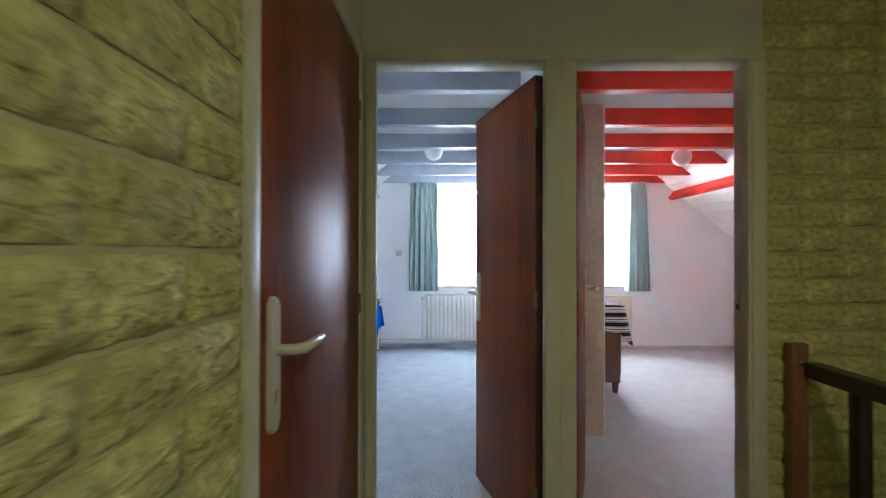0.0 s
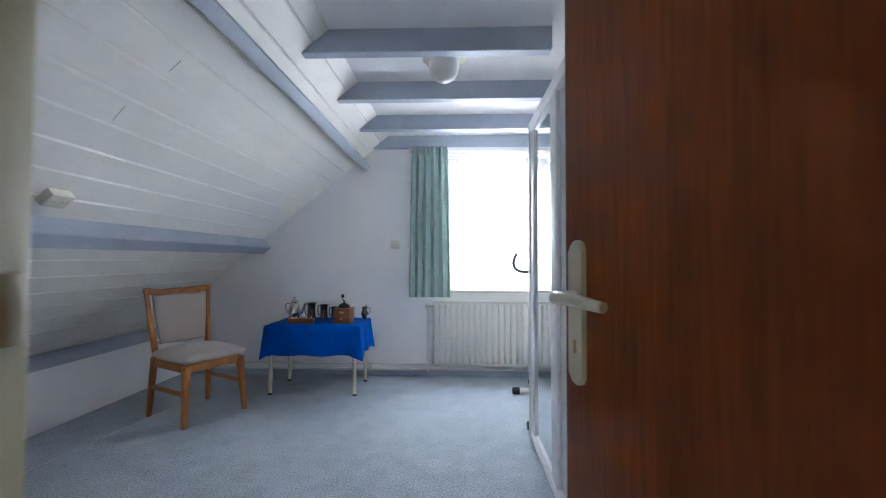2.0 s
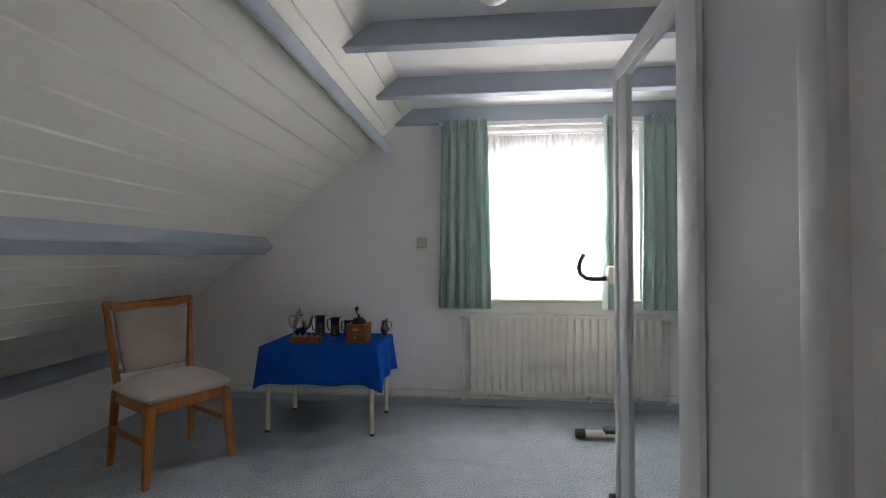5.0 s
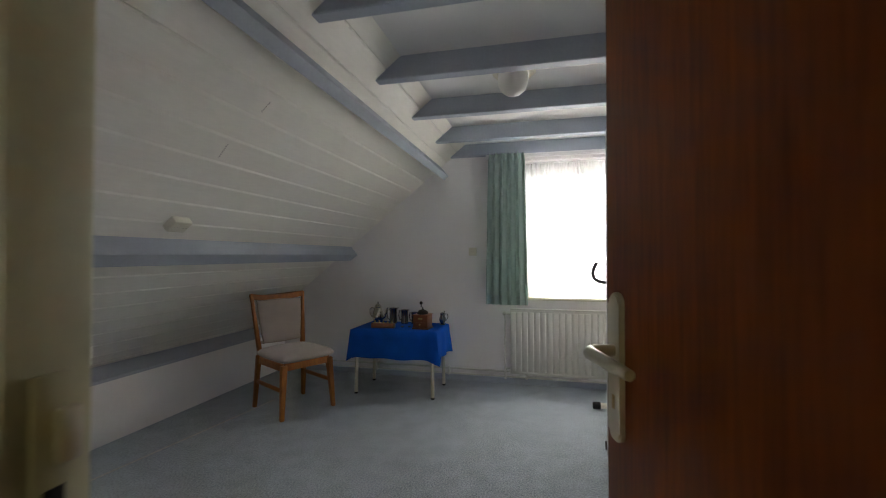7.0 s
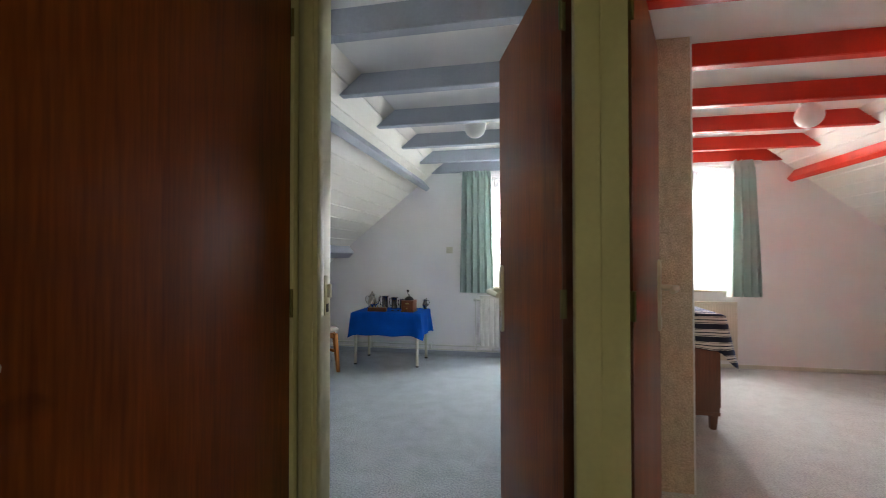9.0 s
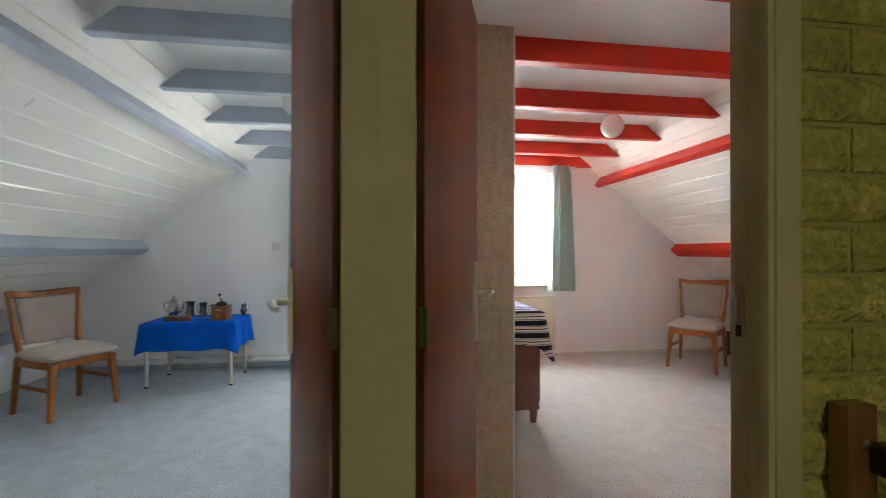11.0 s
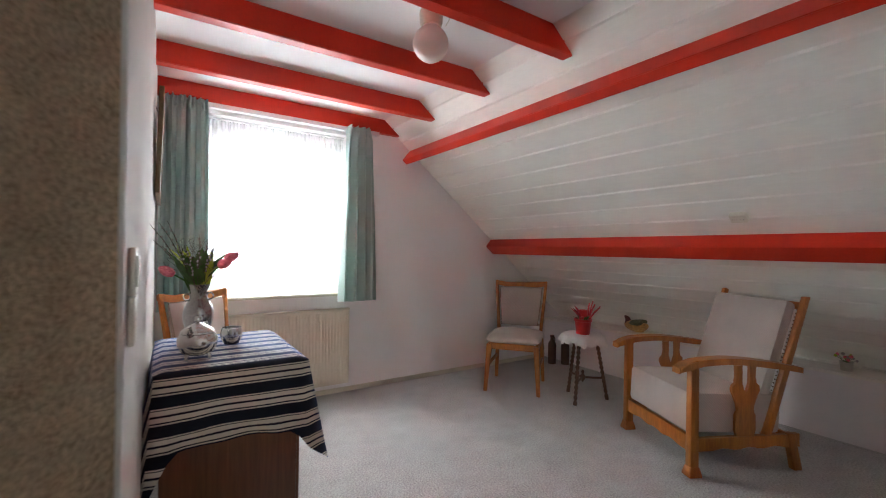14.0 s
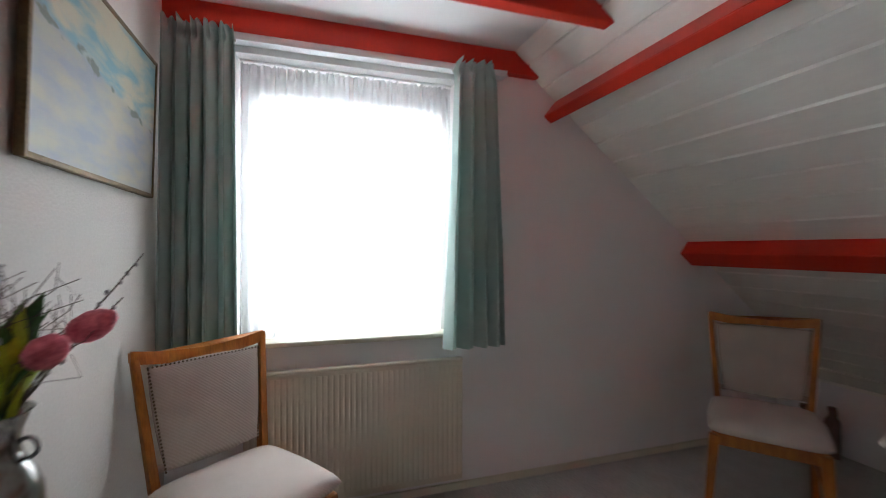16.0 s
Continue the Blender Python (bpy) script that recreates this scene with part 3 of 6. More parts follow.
def lever(bm, side, out):
    """A lever: a neck out of the plate and an arm bent along the door. side: way along x; out: way along y."""
    tube(bm, [(0, 0, 0), (0, out * 0.028, 0), (side * 0.004, out * 0.045, 0), (side * 0.018, out * 0.054, 0), (side * 0.06, out * 0.057, 0.001), (side * 0.11, out * 0.055, -0.001), (side * 0.148, out * 0.050, -0.004)],
         [0.011, 0.011, 0.0115, 0.012, 0.0115, 0.0105, 0.009], 10)


def door_leaf(name, m, width, hinge_side, label, height=2.015, lift=0.0, inset=0.036):
    """A flush veneered leaf. Local: hinge line at x = 0, the leaf runs along +x, thickness 0.04 about y = 0."""
    d = thing(name, m, label, "door", kind="structure")
    bm = B()
    box(bm, 0.003, width, -0.0185, 0.0185, 0.008, height, 0.002)
    part("leaf", bm, M_DOOR, d)
    bm = B()
    box(bm, 0.0, 0.0035, -0.018, 0.018, 0.009, height - 0.001)
    part("edge_band", bm, M_DOOREDGE, d, "paler wooden edge band")
    bm = B()
    box(bm, width - 0.0005, width + 0.002, -0.018, 0.018, 0.009, height - 0.001)
    part("edge_band", bm, M_DOOREDGE, d, "paler wooden edge band")
    for out in (-1, 1):
        bm = B()
        lo, hi = 0.90 + lift, 1.17 + lift
        pl = []
        for a in range(13):
            pl.append((width - inset + 0.0215 * math.cos(math.pi * a / 12), hi - 0.0215 + 0.0215 * math.sin(math.pi * a / 12)))
        for a in range(13):
            pl.append((width - inset - 0.0215 * math.cos(math.pi * a / 12), lo + 0.0215 - 0.0215 * math.sin(math.pi * a / 12)))
        a, b = sorted((out * 0.0175, out * 0.029))
        prism(bm, pl, a, b)
        bmesh.ops.bevel(bm, geom=[e for e in bm.edges if abs(e.verts[0].co.y - e.verts[1].co.y) < 1e-5 and abs(e.verts[0].co.y) > 0.02], offset=0.004, segments=2, affect="EDGES")
        p = part("handle_plate", bm, M_HANDLE, d, "cream enamelled handle plate")
        bm = B()
        lever(bm, -1, out)
        bmesh.ops.translate(bm, vec=(width - inset, out * 0.026, 1.065 + lift), verts=bm.verts)
        part("lever", bm, M_HANDLE, p)
        bm = B()
        box(bm, width - inset - 0.004, width - inset + 0.004, min(out * 0.0285, out * 0.0305), max(out * 0.0285, out * 0.0305), 0.96 + lift, 0.985 + lift)
        part("keyhole", bm, M_BRASS, p)
    for z in (0.25, 1.07, 1.83):
        bm = B()
        tube(bm, [(-0.004, hinge_side * 0.022, z - 0.038), (-0.004, hinge_side * 0.022, z + 0.038)], 0.0045, 10)
        for dz in (-0.013, 0.013):
            tube(bm, [(-0.004, hinge_side * 0.022, z + dz - 0.001), (-0.004, hinge_side * 0.022, z + dz + 0.001)], 0.0052, 10)
        box(bm, -0.002, 0.0040, hinge_side * 0.012 - 0.006, hinge_side * 0.012 + 0.006, z - 0.038, z + 0.038, 0.001)
        part("hinge", bm, M_HINGE, d, "steel hinge smeared with old paint")
    return d


# the two open leaves
door_leaf("door_1", pose(0.4726, 1.8076, 0, 0, 0, 107.7), 0.665, 1, "mahogany-veneered flush door standing open into the bedroom", 2.015, -0.012, 0.044)
door_leaf("door_2", pose(0.6077, 1.7925, 0, 0, 0, 69.5), 0.706, -1, "mahogany-veneered flush door standing open into the sitting room", 2.015, 0.012, 0.070)

# landing: brick wall with a closed door in it
bm = B()
box(bm, HX - 0.2, HX - 0.012, -1.9, 0.742, 0, 2.5)
setting("wall_landing_west", bm, M_MORTAR, "mortar bed behind the rough block wall", "wall")
bm = B()
for y0, y1, z0, z1 in ((0.742, 0.79, 0, 2.09), (1.689, 1.716, 0, 2.09), (0.79, 1.689, 2.035, 2.09)):
    box(bm, HX - 0.1, HX, y0, y1, z0, z1, 0.005)
setting("trim_landing_frame", bm, M_HALLFRAME, "cream painted door frame", "door frame", 40)
bm = B()
box(bm, HX - 0.15, HX - 0.10, 0.742, 1.74, 0, 2.5)
box(bm, HX - 0.10, HX - 0.01, 0.742, 1.73, 2.09, 2.5)
setting("wall_landing_west_b", bm, M_HALLWALL, "cream plastered wall over the door", "wall")
door_leaf("door_3", pose(HX - 0.028, 1.687, 0, 0, 0, -90), 0.893, 1, "closed mahogany-veneered flush door off the landing", 2.03, 0.014, 0.064)
slab("wall_landing_south", -0.5, 2.8, -2.0, -1.9, -2.6, 2.5, M_HALLWALL, "cream plastered wall behind the landing", "wall")
slab("wall_landing_east", 2.7, 2.8, -1.9, YF + 0.03, -2.6, 2.5, M_HALLWALL, "cream plastered stairwell wall", "wall")
slab("wall_stairwell", 1.50, 1.58, -1.9, YF, -2.6, -0.12, M_HALLWALL, "plastered face of the stairwell", "wall")
slab("ceiling_landing", -0.5, 2.8, -2.0, YR, 2.5, 2.6, M_CEIL, "flat white landing ceiling", "ceiling")

# out-of-view fitting, added to carry the landing's fill light
ll = thing("landing_fill_lamp", pose(0.95, -0.75, 2.5), "unseen round ceiling lamp body added with the landing's fill light", "ceiling lamp")
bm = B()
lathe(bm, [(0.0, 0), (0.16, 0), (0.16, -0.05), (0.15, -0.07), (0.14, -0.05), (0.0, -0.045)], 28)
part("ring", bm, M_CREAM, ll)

# balustrade at the stairwell
bal = thing("balustrade", pose(1.53, YF, 0), "dark wooden balustrade with a red-brown newel post", "balustrade")
bm = B()
bar(bm, (-0.061, -0.011, 0), (-0.061, -0.011, 0.915), 0.068, 0.040, bevel=0.004)
newel = part("newel_post", bm, M_NEWEL, bal, "red-brown stained newel post")
bm = B()
lathe(bm, [(0.002, 0), (0.011, 0.0), (0.011, 0.003), (0.004, 0.006)], 10, pose(-0.055, -0.030, 0.84, 90, 0, 0))
part("bolt_cap", bm, M_STEEL, newel)
bm = B()
box(bm, -0.050, 0.015, -2.2, -0.028, 0.785, 0.845, 0.008)
part("handrail", bm, M_RAIL, bal)
for k in range(13):
    bm = B()
    bar(bm, (-0.012, -0.22 - 0.16 * k, 0.0), (-0.012, -0.22 - 0.16 * k, 0.79), 0.045, 0.045, bevel=0.003)
    part("baluster", bm, M_RAIL, bal)


# ---- windows, curtains, radiators ----
def window(name, x0, x1):
    w = thing(name, pose((x0 + x1) / 2, YB, WZ0), "white framed window with a net curtain", "window", kind="structure")
    hw, h = (x1 - x0) / 2, WZ1 - WZ0
    for a in ((-hw, -hw + 0.095, 0.005, h), (hw - 0.095, hw, 0.005, h), (-hw + 0.095, hw - 0.095, 0.005, 0.075), (-hw + 0.095, hw - 0.095, h - 0.17, h)):
        bm = B()
        box(bm, a[0], a[1], 0.15, 0.22, a[2], a[3], 0.006)
        part("window_frame", bm, M_WHITE, w)
    bm = B()
    box(bm, -hw - 0.02, hw + 0.02, -0.035, 0.149, -0.018, 0.005, 0.004)
    part("window_sill", bm, M_CREAM, w, "cream stone window sill")
    bm = B()
    box(bm, -hw + 0.06, hw - 0.06, 0.18, 0.186, 0.06, h - 0.18)
    pane = part("pane", bm, M_GLASS, w)
    pane.visible_shadow = False
    bm = B()
    tube(bm, [(hw - 0.09, 0.14, 0.42), (hw - 0.09, 0.13, 0.44), (hw - 0.09, 0.13, 0.55)], 0.008)
    part("latch", bm, M_METAL, w)
    return w


window("window_1", *W1)
window("window_2", *W2)


def drape(bm, x0, x1, y, z0, z1, folds, depth, flare=0.0, head=0.08, thick=0.004, seed=1, rows=26, per=10):
    """A hanging cloth: deep folds below a pinched heading, two skins."""
    rng = random.Random(seed)
    wd = [rng.uniform(0.65, 1.4) for _ in range(folds)]
    cut = [sum(wd[:q]) / sum(wd) for q in range(folds + 1)]
    ph = [rng.uniform(-0.6, 0.6) for _ in range(folds + 2)]
    am = [rng.uniform(0.55, 1.15) for _ in range(folds + 2)]
    n = folds * per
    skins = []
    for off in (0.0, thick):
        grid = []
        for j in range(rows + 1):
            top = 10
            f = 0.13 * j / top / (z1 - z0) if j < top else 0.13 / (z1 - z0) + (1 - 0.13 / (z1 - z0)) * (j - top) / (rows - top)
            z = z1 + (z0 - z1) * f
            d = z1 - z
            gather = math.exp(-((d - 0.55 * head) / (0.30 * head)) ** 2)
            ruffle = math.exp(-(d / (0.35 * head)) ** 2)
            row = []
            for i in range(n + 1):
                u = i / n
                a = min(folds - 1, max(q for q in range(folds + 1) if cut[q] <= u + 1e-9))
                b = (u - cut[a]) / (cut[a + 1] - cut[a])
                k = a + b
                p = ph[a] * (1 - b) + ph[a + 1] * b
                s = am[a] * (1 - b) + am[a + 1] * b
                w = 2 * math.pi * k + p * 0.7 * f + 0.12 * math.sin(3.5 * f + 1.7 * a)
                wave = math.sin(w) + 0.28 * math.sin(2 * w + 2 * p + 0.5 * f)
                full = min(1.0, 0.7 + 0.45 * f) * (1 - 0.75 * gather)
                yy = y - depth * (s * full * wave + 0.35 * (gather + ruffle) * math.sin(4 * math.pi * k + 3 * p) - 0.3 * gather) - off
                grow = (u - 0.5) * flare * (f - 0.25 * ruffle)
                x = x0 + (x1 - x0) * u + grow + 0.10 * depth * math.sin(2 * w) * full
                row.append(bm.verts.new((x, yy, z + (0.004 * math.sin(w) if j == rows else 0.005 * math.sin(1.7 * w) if j == 0 else 0))))
            grid.append(row)
        skins.append(grid)
    for g, flip in zip(skins, (False, True)):
        for j in range(rows):
            for i in range(n):
                q = (g[j][i], g[j][i + 1], g[j + 1][i + 1], g[j + 1][i])
                bm.faces.new(q[::-1] if flip else q)
    A, C = skins
    for i in range(n):
        bm.faces.new((A[0][i + 1], A[0][i], C[0][i], C[0][i + 1]))
        bm.faces.new((A[rows][i], A[rows][i + 1], C[rows][i + 1], C[rows][i]))
    for j in range(rows):
        bm.faces.new((A[j][0], A[j + 1][0], C[j + 1][0], C[j][0]))
        bm.faces.new((A[j + 1][n], A[j][n], C[j][n], C[j + 1][n]))


def curtain(x0, x1, folds, seed, flare, label):
    c = thing("curtain", pose(0, 0, 0), label, "curtain", "green curtains")
    bm = B()
    drape(bm, x0, x1, 5.568, 0.765, 2.180, folds, 0.046, flare, 0.085, 0.003, seed, 30, 14)
    part("panel", bm, M_CURTAIN, c, smooth=80)
    for k in range(folds + 1):
        x = x0 + (x1 - x0) * (k + 0.1) / (folds + 0.2)
        bm = B()
        tube(bm, [(x, 5.60, 2.13), (x, 5.622, 2.142), (x, 5.632, 2.160)], 0.003, 6)
        part("hook", bm, M_METAL, c)
    return c


LBL = "sea-green pleated curtain drawn to the side of the window"
curtain(-0.39, -0.05, 5, 3, 0.05, LBL)
curtain(0.80, 1.08, 4, 8, 0.03, LBL)
curtain(1.205, 1.47, 5, 5, 0.03, LBL)
curtain(2.45, 2.67, 4, 6, 0.10, LBL)


def net_curtain(x0, x1, seed):
    c = thing("net_curtain", pose(0, 0, 0), "sheer white net curtain hanging inside the window reveal", "net curtain", "net curtains")
    bm = B()
    drape(bm, x0, x1, 5.775, 0.8265, 2.112, 24, 0.019, 0.0, 0.07, 0.0015, seed, 14, 6)
    part("net", bm, M_NET, c, smooth=80)
    bm = B()
    tube(bm, [(x0, 5.755, 2.118), (x1, 5.755, 2.118)], 0.006)
    part("wire", bm, M_WHITE, c)


net_curtain(W1[0] + 0.01, W1[1] - 0.01, 11)
net_curtain(W2[0] + 0.01, W2[1] - 0.01, 12)
for x0, x1 in ((-0.42, 1.09), (1.20, 2.76)):
    rail = thing("curtain_rail", pose(0, 0, 0), "white curtain rail board under the last joist", "curtain rail", "curtain rails")
    bm = B()
    box(bm, x0, x1, 5.628, 5.698, 2.160, 2.188, 0.003)
    box(bm, x0, x1, 5.622, 5.632, 2.152, 2.162, 0.002)
    part("rail", bm, M_WHITE, rail)


def radiator(x0, x1, z0, z1, valve_left, flutes, proud, enamel=M_ENAMEL):
    r = thing("radiator", pose(x0, 5.645, 0), ("cream" if enamel is M_ENAMEL else "beige") + " enamelled ribbed panel radiator under the window", "radiator", "radiators")
    w = x1 - x0
    bm = B()
    box(bm, 0, w, -0.018, 0.0, z0, z1, 0.006)
    box(bm, 0.0, w, -0.026, 0.01, z1 - 0.014, z1, 0.004)
    part("panel", bm, enamel, r)
    n = flutes
    for k in range(n):
        c = (k + 0.5) * w / n
        bm = B()
        d = w / n * 0.42
        prism(bm, [(c - d, -0.0175), (c - d * 0.72, -0.018 - proud), (c + d * 0.72, -0.018 - proud), (c + d, -0.0175)], z0 + 0.03, z1 - 0.035, "z")
        bmesh.ops.bevel(bm, geom=list(bm.edges), offset=0.001, segments=1, affect="EDGES")
        part("rib", bm, enamel, r)
    for zz in (z0 + 0.1, z1 - 0.1):
        for xx in (0.12, w - 0.12):
            bm = B()
            box(bm, xx - 0.015, xx + 0.015, 0.0, 0.055, zz - 0.02, zz + 0.02)
            part("bracket", bm, enamel, r)
    if valve_left:
        bm = B()
        tube(bm, [(0.01, -0.006, z1 - 0.05), (-0.05, -0.006, z1 - 0.05)], 0.010)
        lathe(bm, [(0.006, 0), (0.018, 0.002), (0.02, 0.02), (0.015, 0.034), (0.004, 0.036)], 14, pose(-0.05, -0.006, z1 - 0.05, 0, -90, 0) @ pose(0, 0, -0.012))
        part("valve", bm, enamel, r)
        bm = B()
        tube(bm, [(-0.05, -0.006, z1 - 0.06), (-0.05, -0.006, 0.06)], 0.0075)
        tube(bm, [(0.02, -0.006, z0 + 0.05), (-0.03, -0.006, z0 + 0.05), (-0.045, -0.006, z0 + 0.03), (-0.045, 0.0, 0.055)], 0.0075)
        part("pipe", bm, enamel, r)


radiator(-0.19, 0.98, 0.11, 0.725, True, 21, 0.011)
radiator(1.50, 2.515, 0.09, 0.705, False, 40, 0.002, M_ENAMEL_B)
pipes = thing("heating_pipe", pose(0, 0, 0), "pair of cream heating pipes along the skirting", "pipe")
for z in (0.075, 0.125):
    bm = B()
    tube(bm, [(-2.6, 5.655, z), (1.09, 5.655, z)], 0.0085, 8)
    part("pipe", bm, M_ENAMEL, pipes)
for k in range(5):
    bm = B()
    box(bm, -2.3 + 0.75 * k, -2.28 + 0.75 * k, 5.64, 5.70, 0.06, 0.14, 0.003)
    part("clip", bm, M_ENAMEL, pipes)
bm = B()
box(bm, GK, 1.09, 5.684, 5.70, 0, 0.055, 0.004)
setting("baseboard_a", bm, M_GREYBEAM, "low grey-blue skirting board", "skirting")
bm = B()
box(bm, PW1, RK, 5.688, 5.70, 0, 0.04, 0.004)
setting("baseboard_b", bm, M_CREAM, "low cream skirting strip", "skirting")
bm = B()
box(bm, PX0 - 0.01, PX0, YR + 0.04, 3.2, 0, 0.06, 0.003)
setting("baseboard_c", bm, M_WHITE, "low white skirting board", "skirting")

bm = B()
prism(bm, [(-2.300, 3.20), (-2.286, 3.20), (-2.096, 4.75), (-2.110, 4.75)], -0.002, 0.003, "z")
setting("floor_seam", bm, M_CARPET_R, "pale worn seam in the blue-grey carpet", "carpet seam")
slab("ceiling_hatch", 1.43, 2.03, 1.87, 2.405, ZC - 0.008, ZC + 0.004, M_BOARD, "flat white hatch panel in the ceiling", "hatch")
for a, b in (((-1.090, 3.272, 1.931), (-1.142, 3.276, 1.889)), ((-1.315, 3.268, 1.749), (-1.386, 3.288, 1.692))):
    bm = B()
    tube(bm, [a, b], 0.0013, 6)
    setting("ceiling_scratch", bm, M_BUD, "short dark scratch across a slope board", "scratch")

# ---- wardrobe with sliding doors ----
WY0, WY1 = 3.2, 4.33
ward = thing("wardrobe", pose(0.505, WY0, 0), "white wardrobe with one mirrored and one plain sliding door", "wardrobe")
wl = WY1 - WY0
bm = B()
box(bm, 0.02, 0.60, -0.03, -0.012, 0, 2.0)
box(bm, 0.02, 0.60, wl - 0.018, wl, 0, 2.0)
box(bm, 0.56, 0.59, -0.012, wl - 0.018, 0, 2.0)
box(bm, 0.02, 0.56, -0.012, wl - 0.018, 1.975, 2.0)
part("carcass", bm, M_WHITE, ward)
for nm, a in (("post", (-0.038, 0.03, -0.090, -0.020, 0, 2.0)), ("post", (-0.01, 0.05, wl - 0.04, wl + 0.004, 0, 2.0)), ("top_rail", (-0.008, 0.05, -0.025, wl - 0.04, 1.925, 2.0)), ("bottom_rail", (-0.008, 0.05, -0.025, wl - 0.04, 0, 0.05))):
    bm = B()
    box(bm, *a, 0.008)
    part(nm, bm, M_WHITE, ward)
bm = B()
box(bm, 0.022, 0.036, -0.010, 0.52, 0.045, 1.93)
plain = part("sliding_door", bm, M_WHITE, ward, "plain white sliding door")
bm = B()
box(bm, 0.010, 0.016, 0.50, wl - 0.06, 0.06, 1.92)
mir = part("sliding_door", bm, M_MIRROR, ward, "mirrored sliding door")
for y0, y1, z0, z1 in ((0.405, 0.53, 0.045, 1.93), (wl - 0.155, wl - 0.042, 0.045, 1.93), (0.53, wl - 0.155, 0.045, 0.07), (0.53, wl - 0.155, 1.905, 1.93)):
    bm = B()
    box(bm, -0.002, 0.019, y0, y1, z0, z1, 0.005)
    part("door_stile", bm, M_WHITE, mir, "white mirror frame stile")


# ---- chairs ----
def chair(m, label):
    """Upholstered dining chair. Local: front towards -y, on the floor."""
    c = thing("upholstered_chair", m, label, "chair", "upholstered chairs")
    w, dp = 0.42, 0.40
    for s in (-1, 1):
        bm = B()
        bar(bm, (s * (w / 2 + 0.012), -dp / 2 - 0.015, 0), (s * (w / 2 - 0.015), -dp / 2 + 0.01, 0.40), 0.030, 0.030, 0.046, 0.046, 0.005)
        part("front_leg", bm, M_OAK, c)
        bm = B()
        bar(bm, (s * (w / 2 + 0.006), dp / 2 + 0.035, 0), (s * (w / 2 - 0.01), dp / 2, 0.42), 0.028, 0.032, 0.032, 0.050, 0.005)
        part("back_leg", bm, M_OAK, c)
        bm = B()
        bar(bm, (s * (w / 2 - 0.022), dp / 2, 0.405), (s * (w / 2 + 0.018), dp / 2 + 0.075, 0.885), 0.030, 0.045, 0.026, 0.022, 0.005)
        part("back_post", bm, M_OAK, c)
        bm = B()
        box(bm, s * (w / 2 - 0.012) - 0.011, s * (w / 2 - 0.012) + 0.011, -dp / 2 + 0.02, dp / 2, 0.355, 0.41, 0.004)
        part("side_rail", bm, M_OAK, c)
        bm = B()
        box(bm, s * (w / 2 + 0.001) - 0.009, s * (w / 2 + 0.001) + 0.009, -dp / 2, dp / 2 + 0.015, 0.20, 0.228, 0.004)
        part("stretcher", bm, M_OAK, c)
    for y in (-dp / 2 + 0.012, dp / 2 - 0.004):
        bm = B()
        box(bm, -w / 2 + 0.02, w / 2 - 0.02, y - 0.011, y + 0.011, 0.355, 0.41, 0.004)
        part("front_rail" if y < 0 else "back_rail", bm, M_OAK, c)
    bm = B()
    n = 10
    pts = []
    for k in range(n + 1):
        u = 2 * k / n - 1
        pts.append((u * (w / 2 + 0.030), 0.012 * (1 - u * u)))
    poly = [(x, y + 0.012) for x, y in pts] + [(x, y - 0.012) for x, y in pts[::-1]]
    prism(bm, poly, -0.022, 0.022, "z")
    bmesh.ops.bevel(bm, geom=[e for e in bm.edges if abs(e.verts[0].co.z - e.verts[1].co.z) < 1e-6], offset=0.006, segments=2, affect="EDGES")
    for v in bm.verts:
        v.co.z += 0.020 * (v.co.x / (w / 2)) ** 2 - 0.010
    bmesh.ops.transform(bm, matrix=pose(0, dp / 2 + 0.075, 0.875, -9, 0, 0), verts=bm.verts)
    part("top_rail", bm, M_OAK, c)
    bm = B()
    box(bm, -w / 2 + 0.02, w / 2 - 0.02, -0.010, 0.010, -0.012, 0.012, 0.004)
    bmesh.ops.transform(bm, matrix=pose(0, dp / 2 + 0.026, 0.513, -9, 0, 0), verts=bm.verts)
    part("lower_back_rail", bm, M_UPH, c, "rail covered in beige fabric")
    bm = B()
    pad(bm, w - 0.042, 0.362, 0.030, 0.010, 12, 14)
    for v in bm.verts:
        v.co.x *= 0.995 + 0.085 * v.co.y / 0.16
    bmesh.ops.transform(bm, matrix=pose(0, dp / 2 + 0.0385, 0.678, 81, 0, 0) @ pose(0, 0, -0.006), verts=bm.verts)
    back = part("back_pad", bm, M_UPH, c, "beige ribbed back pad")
    bm = B()
    for s in (-1, 1):
        for k in range(30):
            z = -0.196 + k * 0.0118
            bmesh.ops.create_icosphere(bm, subdivisions=1, radius=0.0042, matrix=pose(0, dp / 2 + 0.042, 0.70, -9, 0, 0) @ pose(s * (w / 2 - 0.026) * (0.995 + 0.085 * z / 0.16), -0.019, z))
    for k in range(30):
        bmesh.ops.create_icosphere(bm, subdivisions=1, radius=0.0042, matrix=pose(0, dp / 2 + 0.042, 0.70, -9, 0, 0) @ pose((-w / 2 + 0.026 + k * (w - 0.052) / 29) * 1.075, -0.019, 0.152))
    tagged(part("nail_heads", bm, M_STUD, back, "row of dark nail heads"), kind="stuff")
    bm = B()
    pad(bm, w + 0.040, dp + 0.060, 0.070, 0.026, 14, 9)
    bmesh.ops.transform(bm, matrix=pose(0, -0.012, 0.408), verts=bm.verts)
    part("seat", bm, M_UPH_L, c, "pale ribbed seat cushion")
    return c


chair(pose(-1.845, 4.65, 0, 0, 0, 62.2), "honey wood chair with beige ribbed upholstery, beside the blue table")
chair(pose(3.836, 5.064, 0, 0, 0, -51.9), "honey wood chair with beige ribbed upholstery, under the slope")
chair(pose(1.565, 5.175, 0, 0, 0, 37), "honey wood chair with beige ribbed upholstery, beside the radiator")


